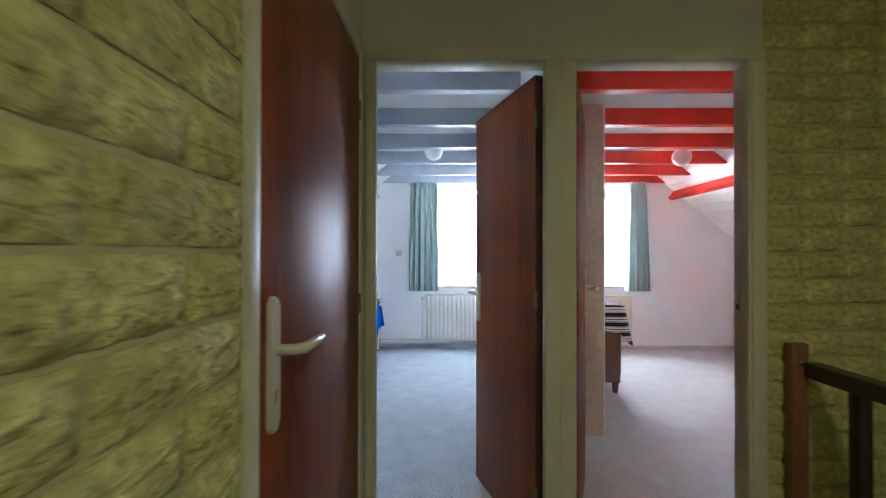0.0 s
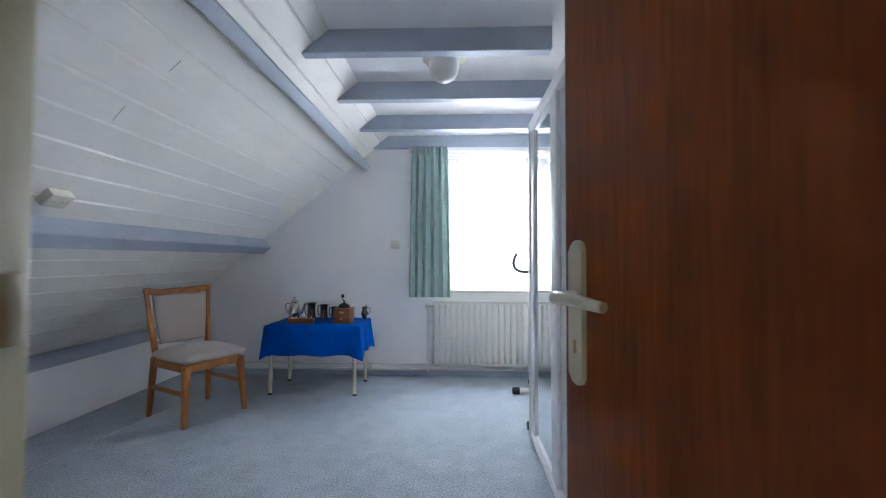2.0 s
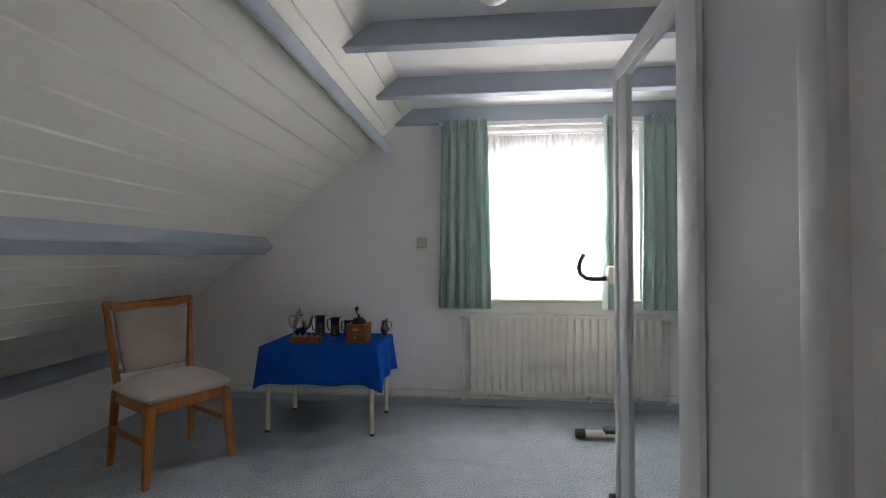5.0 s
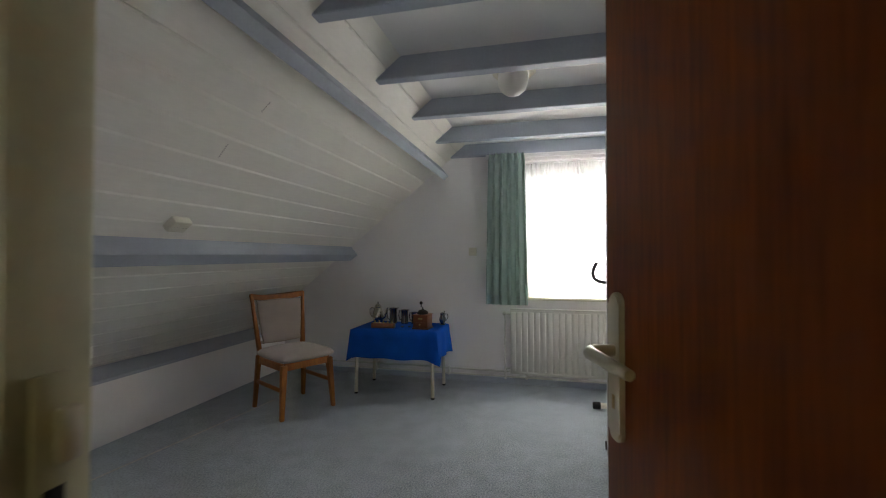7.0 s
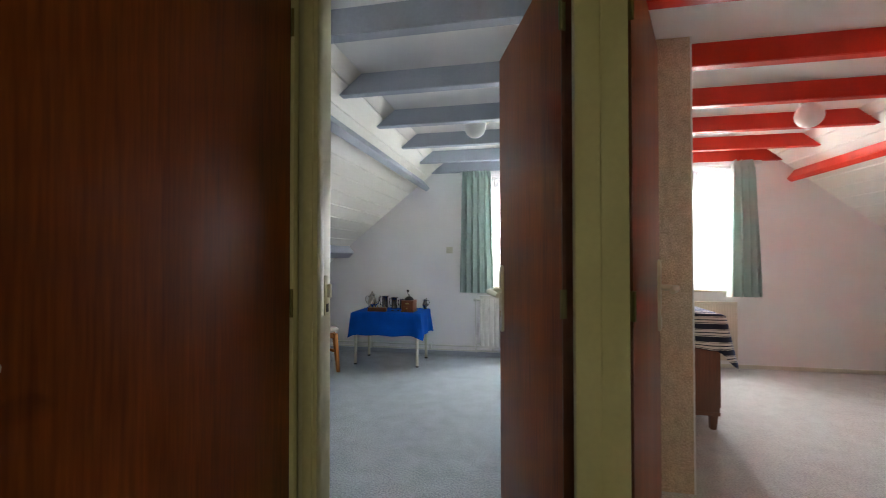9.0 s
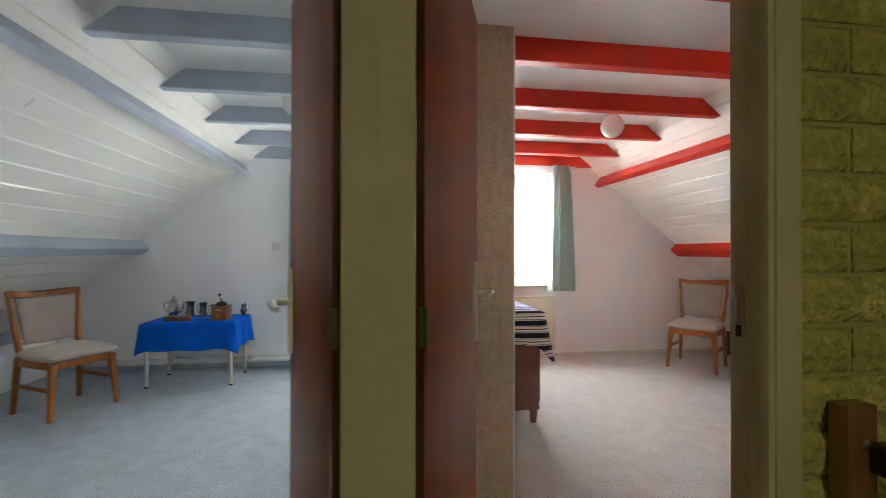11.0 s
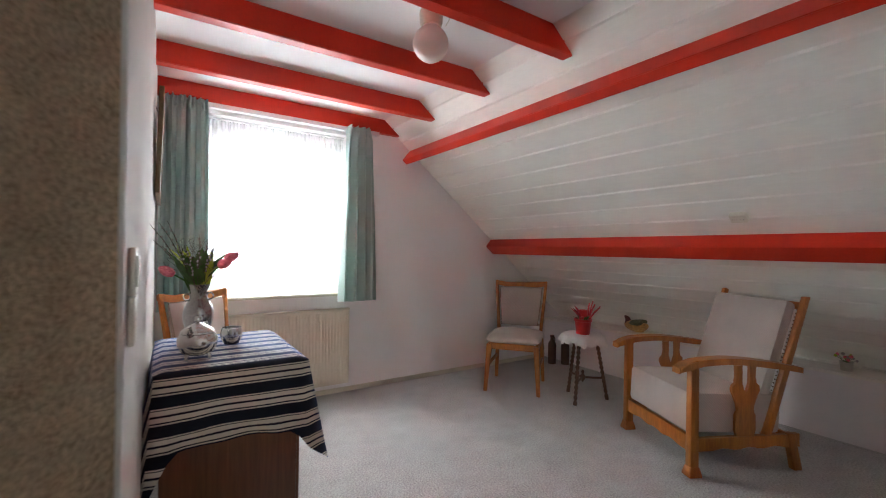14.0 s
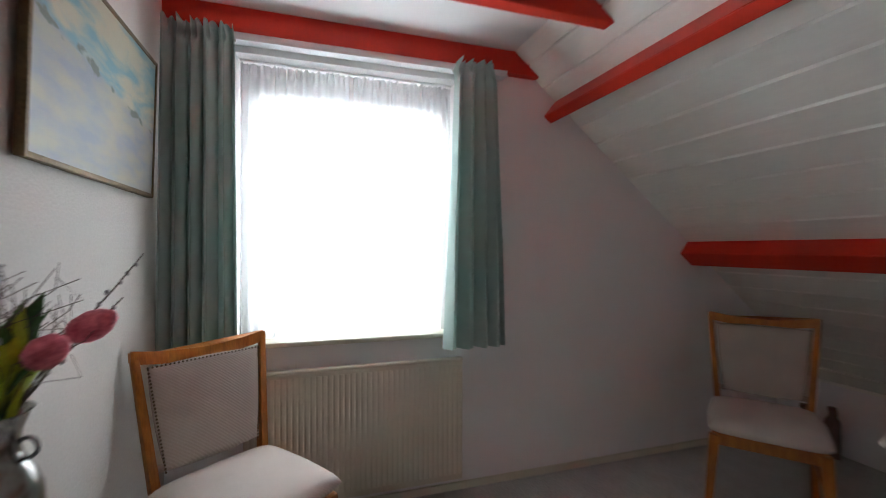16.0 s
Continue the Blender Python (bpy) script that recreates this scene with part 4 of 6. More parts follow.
# ---- small table with a blue cloth ----
def hung_cloth(bm, hx, hy, drop, wave, seed, sag=0.02, n=22, corner=0.06, uv=0):
    """A cloth over a rectangular top, z = 0 its upper side: it hangs over all sides in soft folds, lower at the corners."""
    rng = random.Random(seed)
    ph = rng.uniform(0, 6)
    ring = []
    per = 4 * n
    r = 0.02

    def edge(k):
        side, f = divmod(k, n)
        f /= n
        c = [(-hx, -hy), (hx, -hy), (hx, hy), (-hx, hy)]
        a, b = Vector(c[side % 4]), Vector(c[(side + 1) % 4])
        p = a.lerp(b, f)
        d = b - a
        nrm = Vector((d.y, -d.x)).normalized()
        k0 = min(f, 1 - f) * d.length
        away = max(0.0, 1 - k0 / 0.07)
        dg = Vector((p.x / hx, p.y / hy)).normalized()
        nrm = (nrm * (1 - 0.5 * away) + dg * 0.5 * away).normalized()
        return p, nrm, away
    levels = [0.0, 0.25, 0.5, 0.75, 1.0]
    rows = []
    uvl = bm.loops.layers.uv.new("UVMap") if uv else None
    info = {}
    for li, l in enumerate([-1] + levels):
        row = []
        for k in range(per):
            p, nrm, away = edge(k)
            if l < 0:
                v = bm.verts.new((p.x * (1 - r / hx), p.y * (1 - r / hy), 0.0))
                info[v] = 0.0
            else:
                dd = drop + corner * away ** 2
                s = l * dd
                out = 0.006 + wave * l * (0.5 + 0.5 * math.sin(k * 0.55 + ph + 1.2 * math.sin(k * 0.19))) + sag * l * away
                v = bm.verts.new((p.x + nrm.x * out, p.y + nrm.y * out, -0.010 - s + (0.006 * math.sin(k * 0.7 + ph) if l == 1 else 0)))
                info[v] = 0.012 + s
            row.append(v)
        rows.append(row)
    for a, b in zip(rows, rows[1:]):
        for k in range(per):
            bm.faces.new((a[k], b[k], b[(k + 1) % per], a[(k + 1) % per]))
    bm.faces.new(rows[0])
    if uv:
        for f in bm.faces:
            for lp in f.loops:
                v = lp.vert
                # the cloth's length runs on over the two edges that its stripes lie along
                a, b, h = (v.co.x, v.co.y, hy) if uv == 1 else (v.co.y, v.co.x, hx)
                s = max(-h, min(h, b)) + (math.copysign(info[v], b) if abs(b) > h - 0.001 else 0)
                lp[uvl].uv = (a, s + 2.0)


GT = (-1.155, 5.29)
tb = thing("side_table", pose(GT[0], GT[1], 0), "small low table on thin white tubular legs", "table")
bm = B()
box(bm, -0.38, 0.38, -0.235, 0.235, 0.548, 0.572, 0.006)
part("tabletop", bm, M_WHITE, tb)
for sx in (-1, 1):
    for sy in (-1, 1):
        bm = B()
        tube(bm, [(sx * 0.352, sy * 0.205, 0.004), (sx * 0.345, sy * 0.20, 0.55)], 0.0155, 12)
        lg = part("leg", bm, M_CREAM, tb)
        bm = B()
        tube(bm, [(sx * 0.352, sy * 0.205, 0.0), (sx * 0.352, sy * 0.205, 0.014)], 0.0165, 12)
        part("foot_cap", bm, M_BLACK, lg)
bc = thing("tablecloth", pose(GT[0], GT[1], 0.577), "royal blue cloth hanging over the small table", "tablecloth")
bm = B()
hung_cloth(bm, 0.388, 0.243, 0.235, 0.022, 4, 0.025, 22, 0.035)
o = part("cloth", bm, M_BLUE, bc, smooth=80)
md = o.modifiers.new("thickness", "SOLIDIFY")
md.thickness, md.offset = 0.002, 1.0
TZ = 0.5795


def turned(name, x, y, z, profile, mat, label, category, segs=24):
    t = thing(name, pose(x, y, z), label, category)
    bm = B()
    lathe(bm, profile, segs)
    part("body", bm, mat, t, smooth=50)
    return t


pot = turned("coffee_pot", -1.45, 5.45, TZ, [(0.0, 0), (0.042, 0), (0.046, 0.006), (0.052, 0.03), (0.054, 0.06), (0.046, 0.10), (0.034, 0.13), (0.031, 0.14), (0.033, 0.144), (0.0, 0.145)], M_SILVER, "pewter coffee pot with a swan-neck spout", "coffee pot")
bm = B()
lathe(bm, [(0.033, 0.145), (0.034, 0.15), (0.024, 0.165), (0.008, 0.175), (0.006, 0.18), (0.010, 0.187), (0.007, 0.195), (0.001, 0.198)], 20)
part("lid", bm, M_SILVER, pot, smooth=50)
bm = B()
tube(bm, [(0.048, 0, 0.04), (0.07, 0, 0.055), (0.082, 0, 0.09), (0.09, 0, 0.125), (0.104, 0, 0.142)], [0.014, 0.012, 0.0095, 0.008, 0.006], 10)
part("spout", bm, M_SILVER, pot, smooth=60)
bm = B()
tube(bm, [(-0.034, 0, 0.128), (-0.065, 0, 0.138), (-0.085, 0, 0.12), (-0.084, 0, 0.085), (-0.07, 0, 0.055), (-0.05, 0, 0.045)], 0.005, 8)
part("handle", bm, M_SILVER, pot, smooth=60)
for x, y, h, r in ((-1.275, 5.40, 0.145, 0.036), (-1.165, 5.41, 0.130, 0.033), (-1.075, 5.43, 0.108, 0.028)):
    c = turned("measuring_jug", x, y, TZ, [(0.0, 0), (r, 0), (r * 1.04, 0.004), (r, 0.01), (r * 0.93, h * 0.5), (r * 0.95, h * 0.93), (r * 1.08, h), (r * 1.0, h), (r * 0.86, h * 0.93), (r * 0.84, h * 0.1), (0.0, h * 0.09)], M_PEWTER, "dark pewter measuring jug, one of a graded set", "jug")
    tagged(c, group="pewter measures")
    bm = B()
    tube(bm, [(-r * 0.95, 0, h * 0.9), (-r * 1.6, 0, h * 0.92), (-r * 1.75, 0, h * 0.6), (-r * 1.5, 0, h * 0.3), (-r * 0.95, 0, h * 0.25)], 0.0045, 8)
    part("handle", bm, M_PEWTER, c, smooth=60)
    bm = B()
    prism(bm, [(r * 0.9, h * 0.86), (r * 1.45, h * 1.07), (r * 1.0, h * 1.0)], -0.008, 0.008, "y")
    part("spout", bm, M_PEWTER, c)
    bm = B()
    lathe(bm, [(r * 0.95, h * 0.45), (r * 0.99, h * 0.45 + 0.003), (r * 0.95, h * 0.45 + 0.006)], 24)
    part("band", bm, M_PEWTER, c)
g = thing("coffee_grinder", pose(-0.925, 5.20, TZ, 0, 0, -4), "wooden box coffee grinder with an iron crank", "coffee grinder")
bm = B()
box(bm, -0.066, 0.066, -0.066, 0.066, 0.012, 0.118, 0.003)
part("case", bm, M_REDWOOD, g)
bm = B()
box(bm, -0.074, 0.074, -0.074, 0.074, 0.0, 0.013, 0.003)
part("plinth", bm, M_REDWOOD, g)
bm = B()
box(bm, -0.072, 0.072, -0.072, 0.072, 0.117, 0.126, 0.003)
part("top_board", bm, M_REDWOOD, g)
bm = B()
box(bm, -0.05, 0.05, -0.069, -0.064, 0.022, 0.062, 0.002)
dr = part("drawer", bm, M_REDWOOD, g)
bm = B()
lathe(bm, [(0.0, 0), (0.004, 0), (0.004, 0.006), (0.008, 0.012), (0.006, 0.017), (0.0, 0.018)], 12, pose(0, -0.068, 0.042, 90, 0, 0))
part("knob", bm, M_BRASS, dr)
bm = B()
lathe(bm, [(0.0, 0.126), (0.05, 0.126), (0.05, 0.132), (0.046, 0.146), (0.034, 0.158), (0.014, 0.166), (0.008, 0.168), (0.006, 0.186), (0.0, 0.187)], 24)
part("dome", bm, M_DARK, g, "dark iron dome")
bm = B()
tube(bm, [(0.0, 0, 0.184), (0.004, -0.03, 0.192), (0.007, -0.058, 0.200)], 0.0045)
tube(bm, [(0.007, -0.058, 0.198), (0.007, -0.058, 0.216)], 0.004)
lathe(bm, [(0.0, 0.205), (0.009, 0.207), (0.014, 0.220), (0.011, 0.232), (0.0, 0.236)], 14, pose(0.007, -0.058, 0.010))
part("crank", bm, M_DARK, g)
bm = B()
box(bm, -0.02, 0.02, -0.0672, -0.0655, 0.085, 0.1)
part("maker_plate", bm, M_BRASS, g)
wb = thing("weight_block", pose(-1.275, 5.145, TZ, 0, 0, 3), "wooden block holding brass scale weights", "weight set")
bm = B()
box(bm, -0.105, 0.105, -0.028, 0.028, 0, 0.042, 0.004)
part("block", bm, M_REDWOOD, wb)
for k, r in enumerate((0.015, 0.0135, 0.012, 0.0105, 0.009)):
    bm = B()
    lathe(bm, [(0.0, 0.042), (r, 0.042), (r, 0.048), (r * 0.4, 0.05), (r * 0.35, 0.055), (r * 0.55, 0.059), (r * 0.4, 0.063), (0.0, 0.064)], 14, pose(-0.078 + 0.04 * k, 0, 0))
    part("weight", bm, M_BRASS, wb)
jg = turned("lidded_jug", -0.80, 5.43, TZ, [(0.0, 0), (0.026, 0), (0.028, 0.004), (0.018, 0.012), (0.03, 0.04), (0.032, 0.055), (0.02, 0.085), (0.022, 0.098), (0.024, 0.104), (0.012, 0.112), (0.0, 0.115)], M_PEWTER, "small pewter jug with a hinged lid", "jug")
bm = B()
tube(bm, [(0.02, 0, 0.1), (0.048, 0, 0.1), (0.052, 0, 0.07), (0.034, 0, 0.04)], 0.0035)
part("handle", bm, M_PEWTER, jg)
bm = B()
tube(bm, [(0.016, 0, 0.108), (0.018, 0, 0.128)], [0.004, 0.006])
part("thumb_piece", bm, M_PEWTER, jg)
for x, y, r in ((-1.12, 5.21, 0.016), (-1.06, 5.23, 0.012)):
    turned("brass_weight", x, y, TZ, [(0.0, 0), (r, 0), (r, 0.006), (r * 0.8, 0.008), (0.0, 0.0085)], M_DARK, "small dark scale weight lying on the cloth", "weight", 16)


# ---- exercise bicycle behind the wardrobe ----
bk = thing("exercise_bike", pose(0.76, 4.80, 0), "cream exercise bicycle with grey foam handlebar", "exercise bike")
for y, nm in ((0.36, "front_foot"), (-0.38, "rear_foot")):
    bm = B()
    tube(bm, [(-0.22, y, 0.032), (0.22, y, 0.032)], 0.022, 12)
    ft = part(nm, bm, M_CREAM, bk)
    for s in (-1, 1):
        bm = B()
        tube(bm, [(s * 0.205, y, 0.032), (s * 0.262, y, 0.032)], [0.029, 0.027], 12)
        part("end_cap", bm, M_BLACK, ft, "black rubber end cap")
bm = B()
tube(bm, [(0, -0.38, 0.05), (0, -0.15, 0.22), (0, 0.1, 0.24), (0, 0.36, 0.05)], 0.026, 10)
tube(bm, [(0, 0.12, 0.24), (0, 0.2, 0.6), (0, 0.19, 1.02)], 0.022, 10)
tube(bm, [(0, -0.14, 0.22), (0, -0.22, 0.74)], 0.020, 10)
part("main_tube", bm, M_CREAM, bk)
bm = B()
lathe(bm, [(0.0, -0.04), (0.19, -0.04), (0.205, -0.02), (0.205, 0.02), (0.19, 0.04), (0.0, 0.04)], 28, pose(0, 0.12, 0.30, 0, 90, 0))
part("flywheel_cover", bm, M_CREAM, bk)
for s in (-1, 1):
    bm = B()
    tube(bm, [(s * 0.05, 0.0, 0.32), (s * 0.09, 0.0, 0.32), (s * 0.10, s * 0.05, 0.32 + s * 0.10)], 0.009)
    cr = part("crank", bm, M_METAL, bk)
    bm = B()
    box(bm, s * 0.155 - 0.045, s * 0.155 + 0.045, s * 0.05 - 0.03, s * 0.05 + 0.03, 0.308 + s * 0.10, 0.332 + s * 0.10, 0.006)
    part("pedal", bm, M_BLACK, cr)
bm = B()
pad(bm, 0.22, 0.25, 0.06, 0.01, 10, 3)
bmesh.ops.transform(bm, matrix=pose(0, -0.23, 0.74), verts=bm.verts)
part("saddle", bm, M_BLACK, bk)
bm = B()
box(bm, -0.115, 0.115, 0.14, 0.20, 0.99, 1.10, 0.02)
cs = part("console", bm, M_CREAM, bk, "cream plastic console")
bm = B()
box(bm, -0.08, 0.08, 0.134, 0.142, 1.03, 1.08, 0.003)
part("display", bm, M_DARK, cs)
for s in (-1, 1):
    bm = B()
    tube(bm, [(s * 0.09, 0.19, 1.025), (s * 0.18, 0.19, 1.02), (s * 0.23, 0.185, 1.025), (s * 0.265, 0.18, 1.05), (s * 0.278, 0.17, 1.09), (s * 0.27, 0.16, 1.13), (s * 0.25, 0.15, 1.17)], 0.0135, 10)
    part("handlebar", bm, M_FOAM, bk, "curved grey foam handlebar grip")


# ---- ceiling lamps, switches, sockets ----
lamp = thing("ceiling_lamp", pose(-0.04, 3.99, ZC), "cream ceiling lamp with a domed opal glass shade", "ceiling lamp")
bm = B()
lathe(bm, [(0.0, 0), (0.178, 0), (0.178, -0.010), (0.172, -0.014), (0.124, -0.060), (0.0, -0.062)], 4, pose(0, 0, 0, 0, 0, 45))
bmesh.ops.bevel(bm, geom=[e for e in bm.edges if e.verts[0].co.xy.length > 0.1 and e.verts[1].co.xy.length > 0.1], offset=0.006, segments=3, affect="EDGES")
part("base", bm, M_CREAM, lamp, "flared square cream base")
bm = B()
lathe(bm, [(0.084, -0.055), (0.086, -0.09), (0.082, -0.12), (0.068, -0.150), (0.045, -0.170), (0.02, -0.180), (0.0, -0.182)], 28)
part("shade", bm, M_GLOBE, lamp, "domed opal glass shade", 60)
lamp = thing("globe_lamp", pose(2.27, 4.0, ZC), "white ceiling lamp with a round opal glass globe", "ceiling lamp")
bm = B()
lathe(bm, [(0.0, 0), (0.054, 0), (0.056, -0.01), (0.054, -0.055), (0.046, -0.07), (0.0, -0.07)], 24)
part("base", bm, M_CREAM, lamp)
bm = B()
lathe(bm, [(0.04, -0.066)] + [(0.084 * math.sin(a), -0.152 + 0.084 * math.cos(a)) for a in (0.5 + k * (math.pi - 0.52) / 14 for k in range(15))], 28)
part("shade", bm, M_GLOBE, lamp, "round opal glass globe", 70)
cord = thing("lamp_cord", pose(2.345, 3.96, ZC), "short loop of cord beside the globe lamp", "cord")
bm = B()
tube(bm, [(-0.01, 0.0, -0.0), (0.0, -0.005, -0.03), (-0.012, 0.01, -0.06)], 0.002, 6)
part("cord", bm, M_CREAM, cord)


def wall_plate(name, m, kind, label):
    """A wall fitting, its face towards -y."""
    p = thing(name, m, label, "socket" if kind == "socket" else "switch")
    bm = B()
    box(bm, -0.039, 0.039, -0.010, 0.0, -0.039, 0.039, 0.004)
    f = part("cover", bm, M_CREAM, p)
    if kind == "socket":
        bm = B()
        lathe(bm, [(0.0, 0.0102), (0.021, 0.0102), (0.021, 0.006), (0.0, 0.006)], 20, pose(0, 0, 0, 90, 0, 0))
        part("recess", bm, M_CREAM, f)
        for s in (-1, 1):
            bm = B()
            tube(bm, [(s * 0.0095, -0.0103, 0), (s * 0.0095, -0.009, 0)], 0.0025, 8)
            part("pin_hole", bm, M_BLACK, f)
    else:
        for s in (-1, 1):
            bm = B()
            box(bm, s * 0.014 - 0.012, s * 0.014 + 0.012, -0.014, -0.009, -0.025, 0.025, 0.002)
            part("rocker", bm, M_CREAM, f)
    return p


wall_plate("wall_socket", pose(-0.56, YB - 0.001, 1.262), "socket", "cream wall socket beside the window curtain")
wall_plate("light_switch", pose(PW1 + 0.001, 3.15, 1.148, 0, 0, 90), "switch", "cream light switch on the white partition, over a socket")
wall_plate("wall_socket", pose(PW1 + 0.001, 3.15, 1.068, 0, 0, 90), "socket", "cream wall socket on the white partition, under a switch")


def double_socket(m, label):
    """Twin socket block on the boards, its face towards -z."""
    p = thing("double_socket", m, label, "socket")
    bm = B()
    box(bm, -0.040, 0.040, -0.056, 0.056, -0.046, 0.0, 0.008)
    f = part("housing", bm, M_CREAM, p)
    for s in (-1, 1):
        bm = B()
        lathe(bm, [(0.0, -0.0472), (0.021, -0.0472), (0.021, -0.042), (0.0, -0.042)], 18, pose(0, s * 0.027, 0))
        part("recess", bm, M_CREAM, f)
        bm = B()
        tube(bm, [(0.0, s * 0.027 - 0.009, -0.0478), (0.0, s * 0.027 - 0.009, -0.046)], 0.0025, 8)
        tube(bm, [(0.0, s * 0.027 + 0.009, -0.0478), (0.0, s * 0.027 + 0.009, -0.046)], 0.0025, 8)
        part("pin_holes", bm, M_BLACK, f)


TILT_R = math.degrees(math.atan(SL))
double_socket(pose(-1.745, 3.40, ZJ + SL * (-1.745 - GX), 0, -TILT_R, 0), "cream twin socket screwed to the sloping boards")
double_socket(pose(3.93, 3.37, ZJ - SL * (3.93 - RX), 0, TILT_R, 0) @ Matrix.Diagonal((0.75, 0.75, 0.75, 1)), "cream twin socket screwed to the sloping boards")


# ---- cabinets with striped cloths ----
def cabinet(name, x0, x1, y0, y1, h, label, toward):
    """A low cabinet on stub legs."""
    c = thing(name, pose((x0 + x1) / 2, (y0 + y1) / 2, 0), label, "cabinet", "cloth-covered cabinets")
    hx, hy = (x1 - x0) / 2, (y1 - y0) / 2
    bm = B()
    box(bm, -hx, hx, -hy, hy, 0.12, h, 0.006)
    part("body", bm, M_CAB, c)
    bm = B()
    box(bm, -hx - 0.004, hx + 0.004, -hy - 0.004, hy + 0.004, 0.10, 0.125, 0.005)
    part("plinth_moulding", bm, M_CAB, c)
    for sx in (-1, 1):
        for sy in (-1, 1):
            bm = B()
            bar(bm, (sx * (hx - 0.035), sy * (hy - 0.035), 0), (sx * (hx - 0.032), sy * (hy - 0.032), 0.105), 0.038, 0.038, 0.05, 0.05, 0.004)
            part("leg", bm, M_CAB, c)
    for k in range(2):
        bm = B()
        a = -hy + 0.02 + k * (hy - 0.01)
        box(bm, hx - 0.001, hx + 0.014, a, a + hy - 0.03, 0.15, h - 0.04, 0.003)
        d = part("cabinet_door", bm, M_CAB, c)
        bm = B()
        lathe(bm, [(0.0, 0), (0.006, 0), (0.006, 0.01), (0.012, 0.018), (0.008, 0.026), (0.0, 0.027)], 12, pose(hx + 0.013, a + (hy - 0.06 if k == 0 else 0.03), h * 0.6, 0, 90, 0))
        part("knob", bm, M_BRASS, d)
    bm = B()
    box(bm, -hx - 0.008, hx + 0.012, -hy - 0.008, hy + 0.008, h, h + 0.018, 0.005)
    part("top_board", bm, M_CAB, c)
    return c


def striped_cloth(x0, x1, y0, y1, z, drop, seed, label, corner=0.14, wave=0.03, lie=1):
    t = thing("tablecloth", pose((x0 + x1) / 2, (y0 + y1) / 2, z), label, "tablecloth", "striped cloths")
    bm = B()
    hung_cloth(bm, (x1 - x0) / 2, (y1 - y0) / 2, drop, wave, seed, 0.06 if corner > 0.1 else 0.035, 22, corner, lie)
    o = part("cloth", bm, M_STRIPE, t, smooth=80)
    md = o.modifiers.new("thickness", "SOLIDIFY")
    md.thickness, md.offset = 0.002, 1.0


CT = 0.798
cabinet("low_cabinet", 1.225, 1.645, 3.87, 4.43, 0.772, "brown wooden cabinet on stub legs against the wall", 1)
striped_cloth(1.212, 1.668, 3.845, 4.452, CT - 0.002, 0.226, 6, "navy and cream striped woollen cloth over the low cabinet")
cabinet("tall_cabinet", 2.155, 2.895, 1.85, 2.25, 0.975, "dark wooden cabinet standing by the doorway", 1)
striped_cloth(2.14, 2.91, 1.838, 2.268, 1.0, 0.16, 9, "navy and cream striped woollen cloth over the tall cabinet", 0.03, 0.012, 2)

vase = thing("vase", pose(1.355, 4.33, CT) @ Matrix.Diagonal((0.88, 0.88, 1, 1)), "polished pewter vase with two ring handles", "vase")
bm = B()
lathe(bm, [(0.0, 0), (0.040, 0), (0.042, 0.006), (0.046, 0.02), (0.058, 0.065), (0.066, 0.10), (0.064, 0.125), (0.052, 0.155), (0.041, 0.172), (0.037, 0.184), (0.038, 0.205), (0.048, 0.230), (0.054, 0.236), (0.048, 0.234), (0.034, 0.205), (0.032, 0.184), (0.0, 0.17)], 32)
part("body", bm, M_POLISHED, vase, smooth=60)
for s in (-1, 1):
    bm = B()
    tube(bm, [(s * (0.048 + 0.014 * math.cos(a)), 0, 0.184 + 0.014 * math.sin(a)) for a in (2 * math.pi * k / 14 for k in range(15))], 0.0032, 6)
    part("ring_handle", bm, M_POLISHED, vase)


def petal_leaf(bm, base, tip, width, bend, seed):
    """A lance-shaped leaf, folded a little along its middle."""
    a, b = Vector(base), Vector(tip)
    d = b - a
    side = d.cross(Vector((0, 0, 1))).normalized() if abs(d.normalized().z) < 0.98 else Vector((1, 0, 0))
    up = side.cross(d).normalized()
    n = 6
    L, C, R = [], [], []
    for k in range(n + 1):
        f = k / n
        w = width * math.sin(math.pi * min(1, f * 0.97 + 0.03)) ** 0.8
        p = a + d * f + up * bend * math.sin(math.pi * f)
        C.append(bm.verts.new(p))
        L.append(bm.verts.new(p + side * w + up * w * 0.35))
        R.append(bm.verts.new(p - side * w + up * w * 0.35))
    for k in range(n):
        bm.faces.new((L[k], C[k], C[k + 1], L[k + 1]))
        bm.faces.new((C[k], R[k], R[k + 1], C[k + 1]))


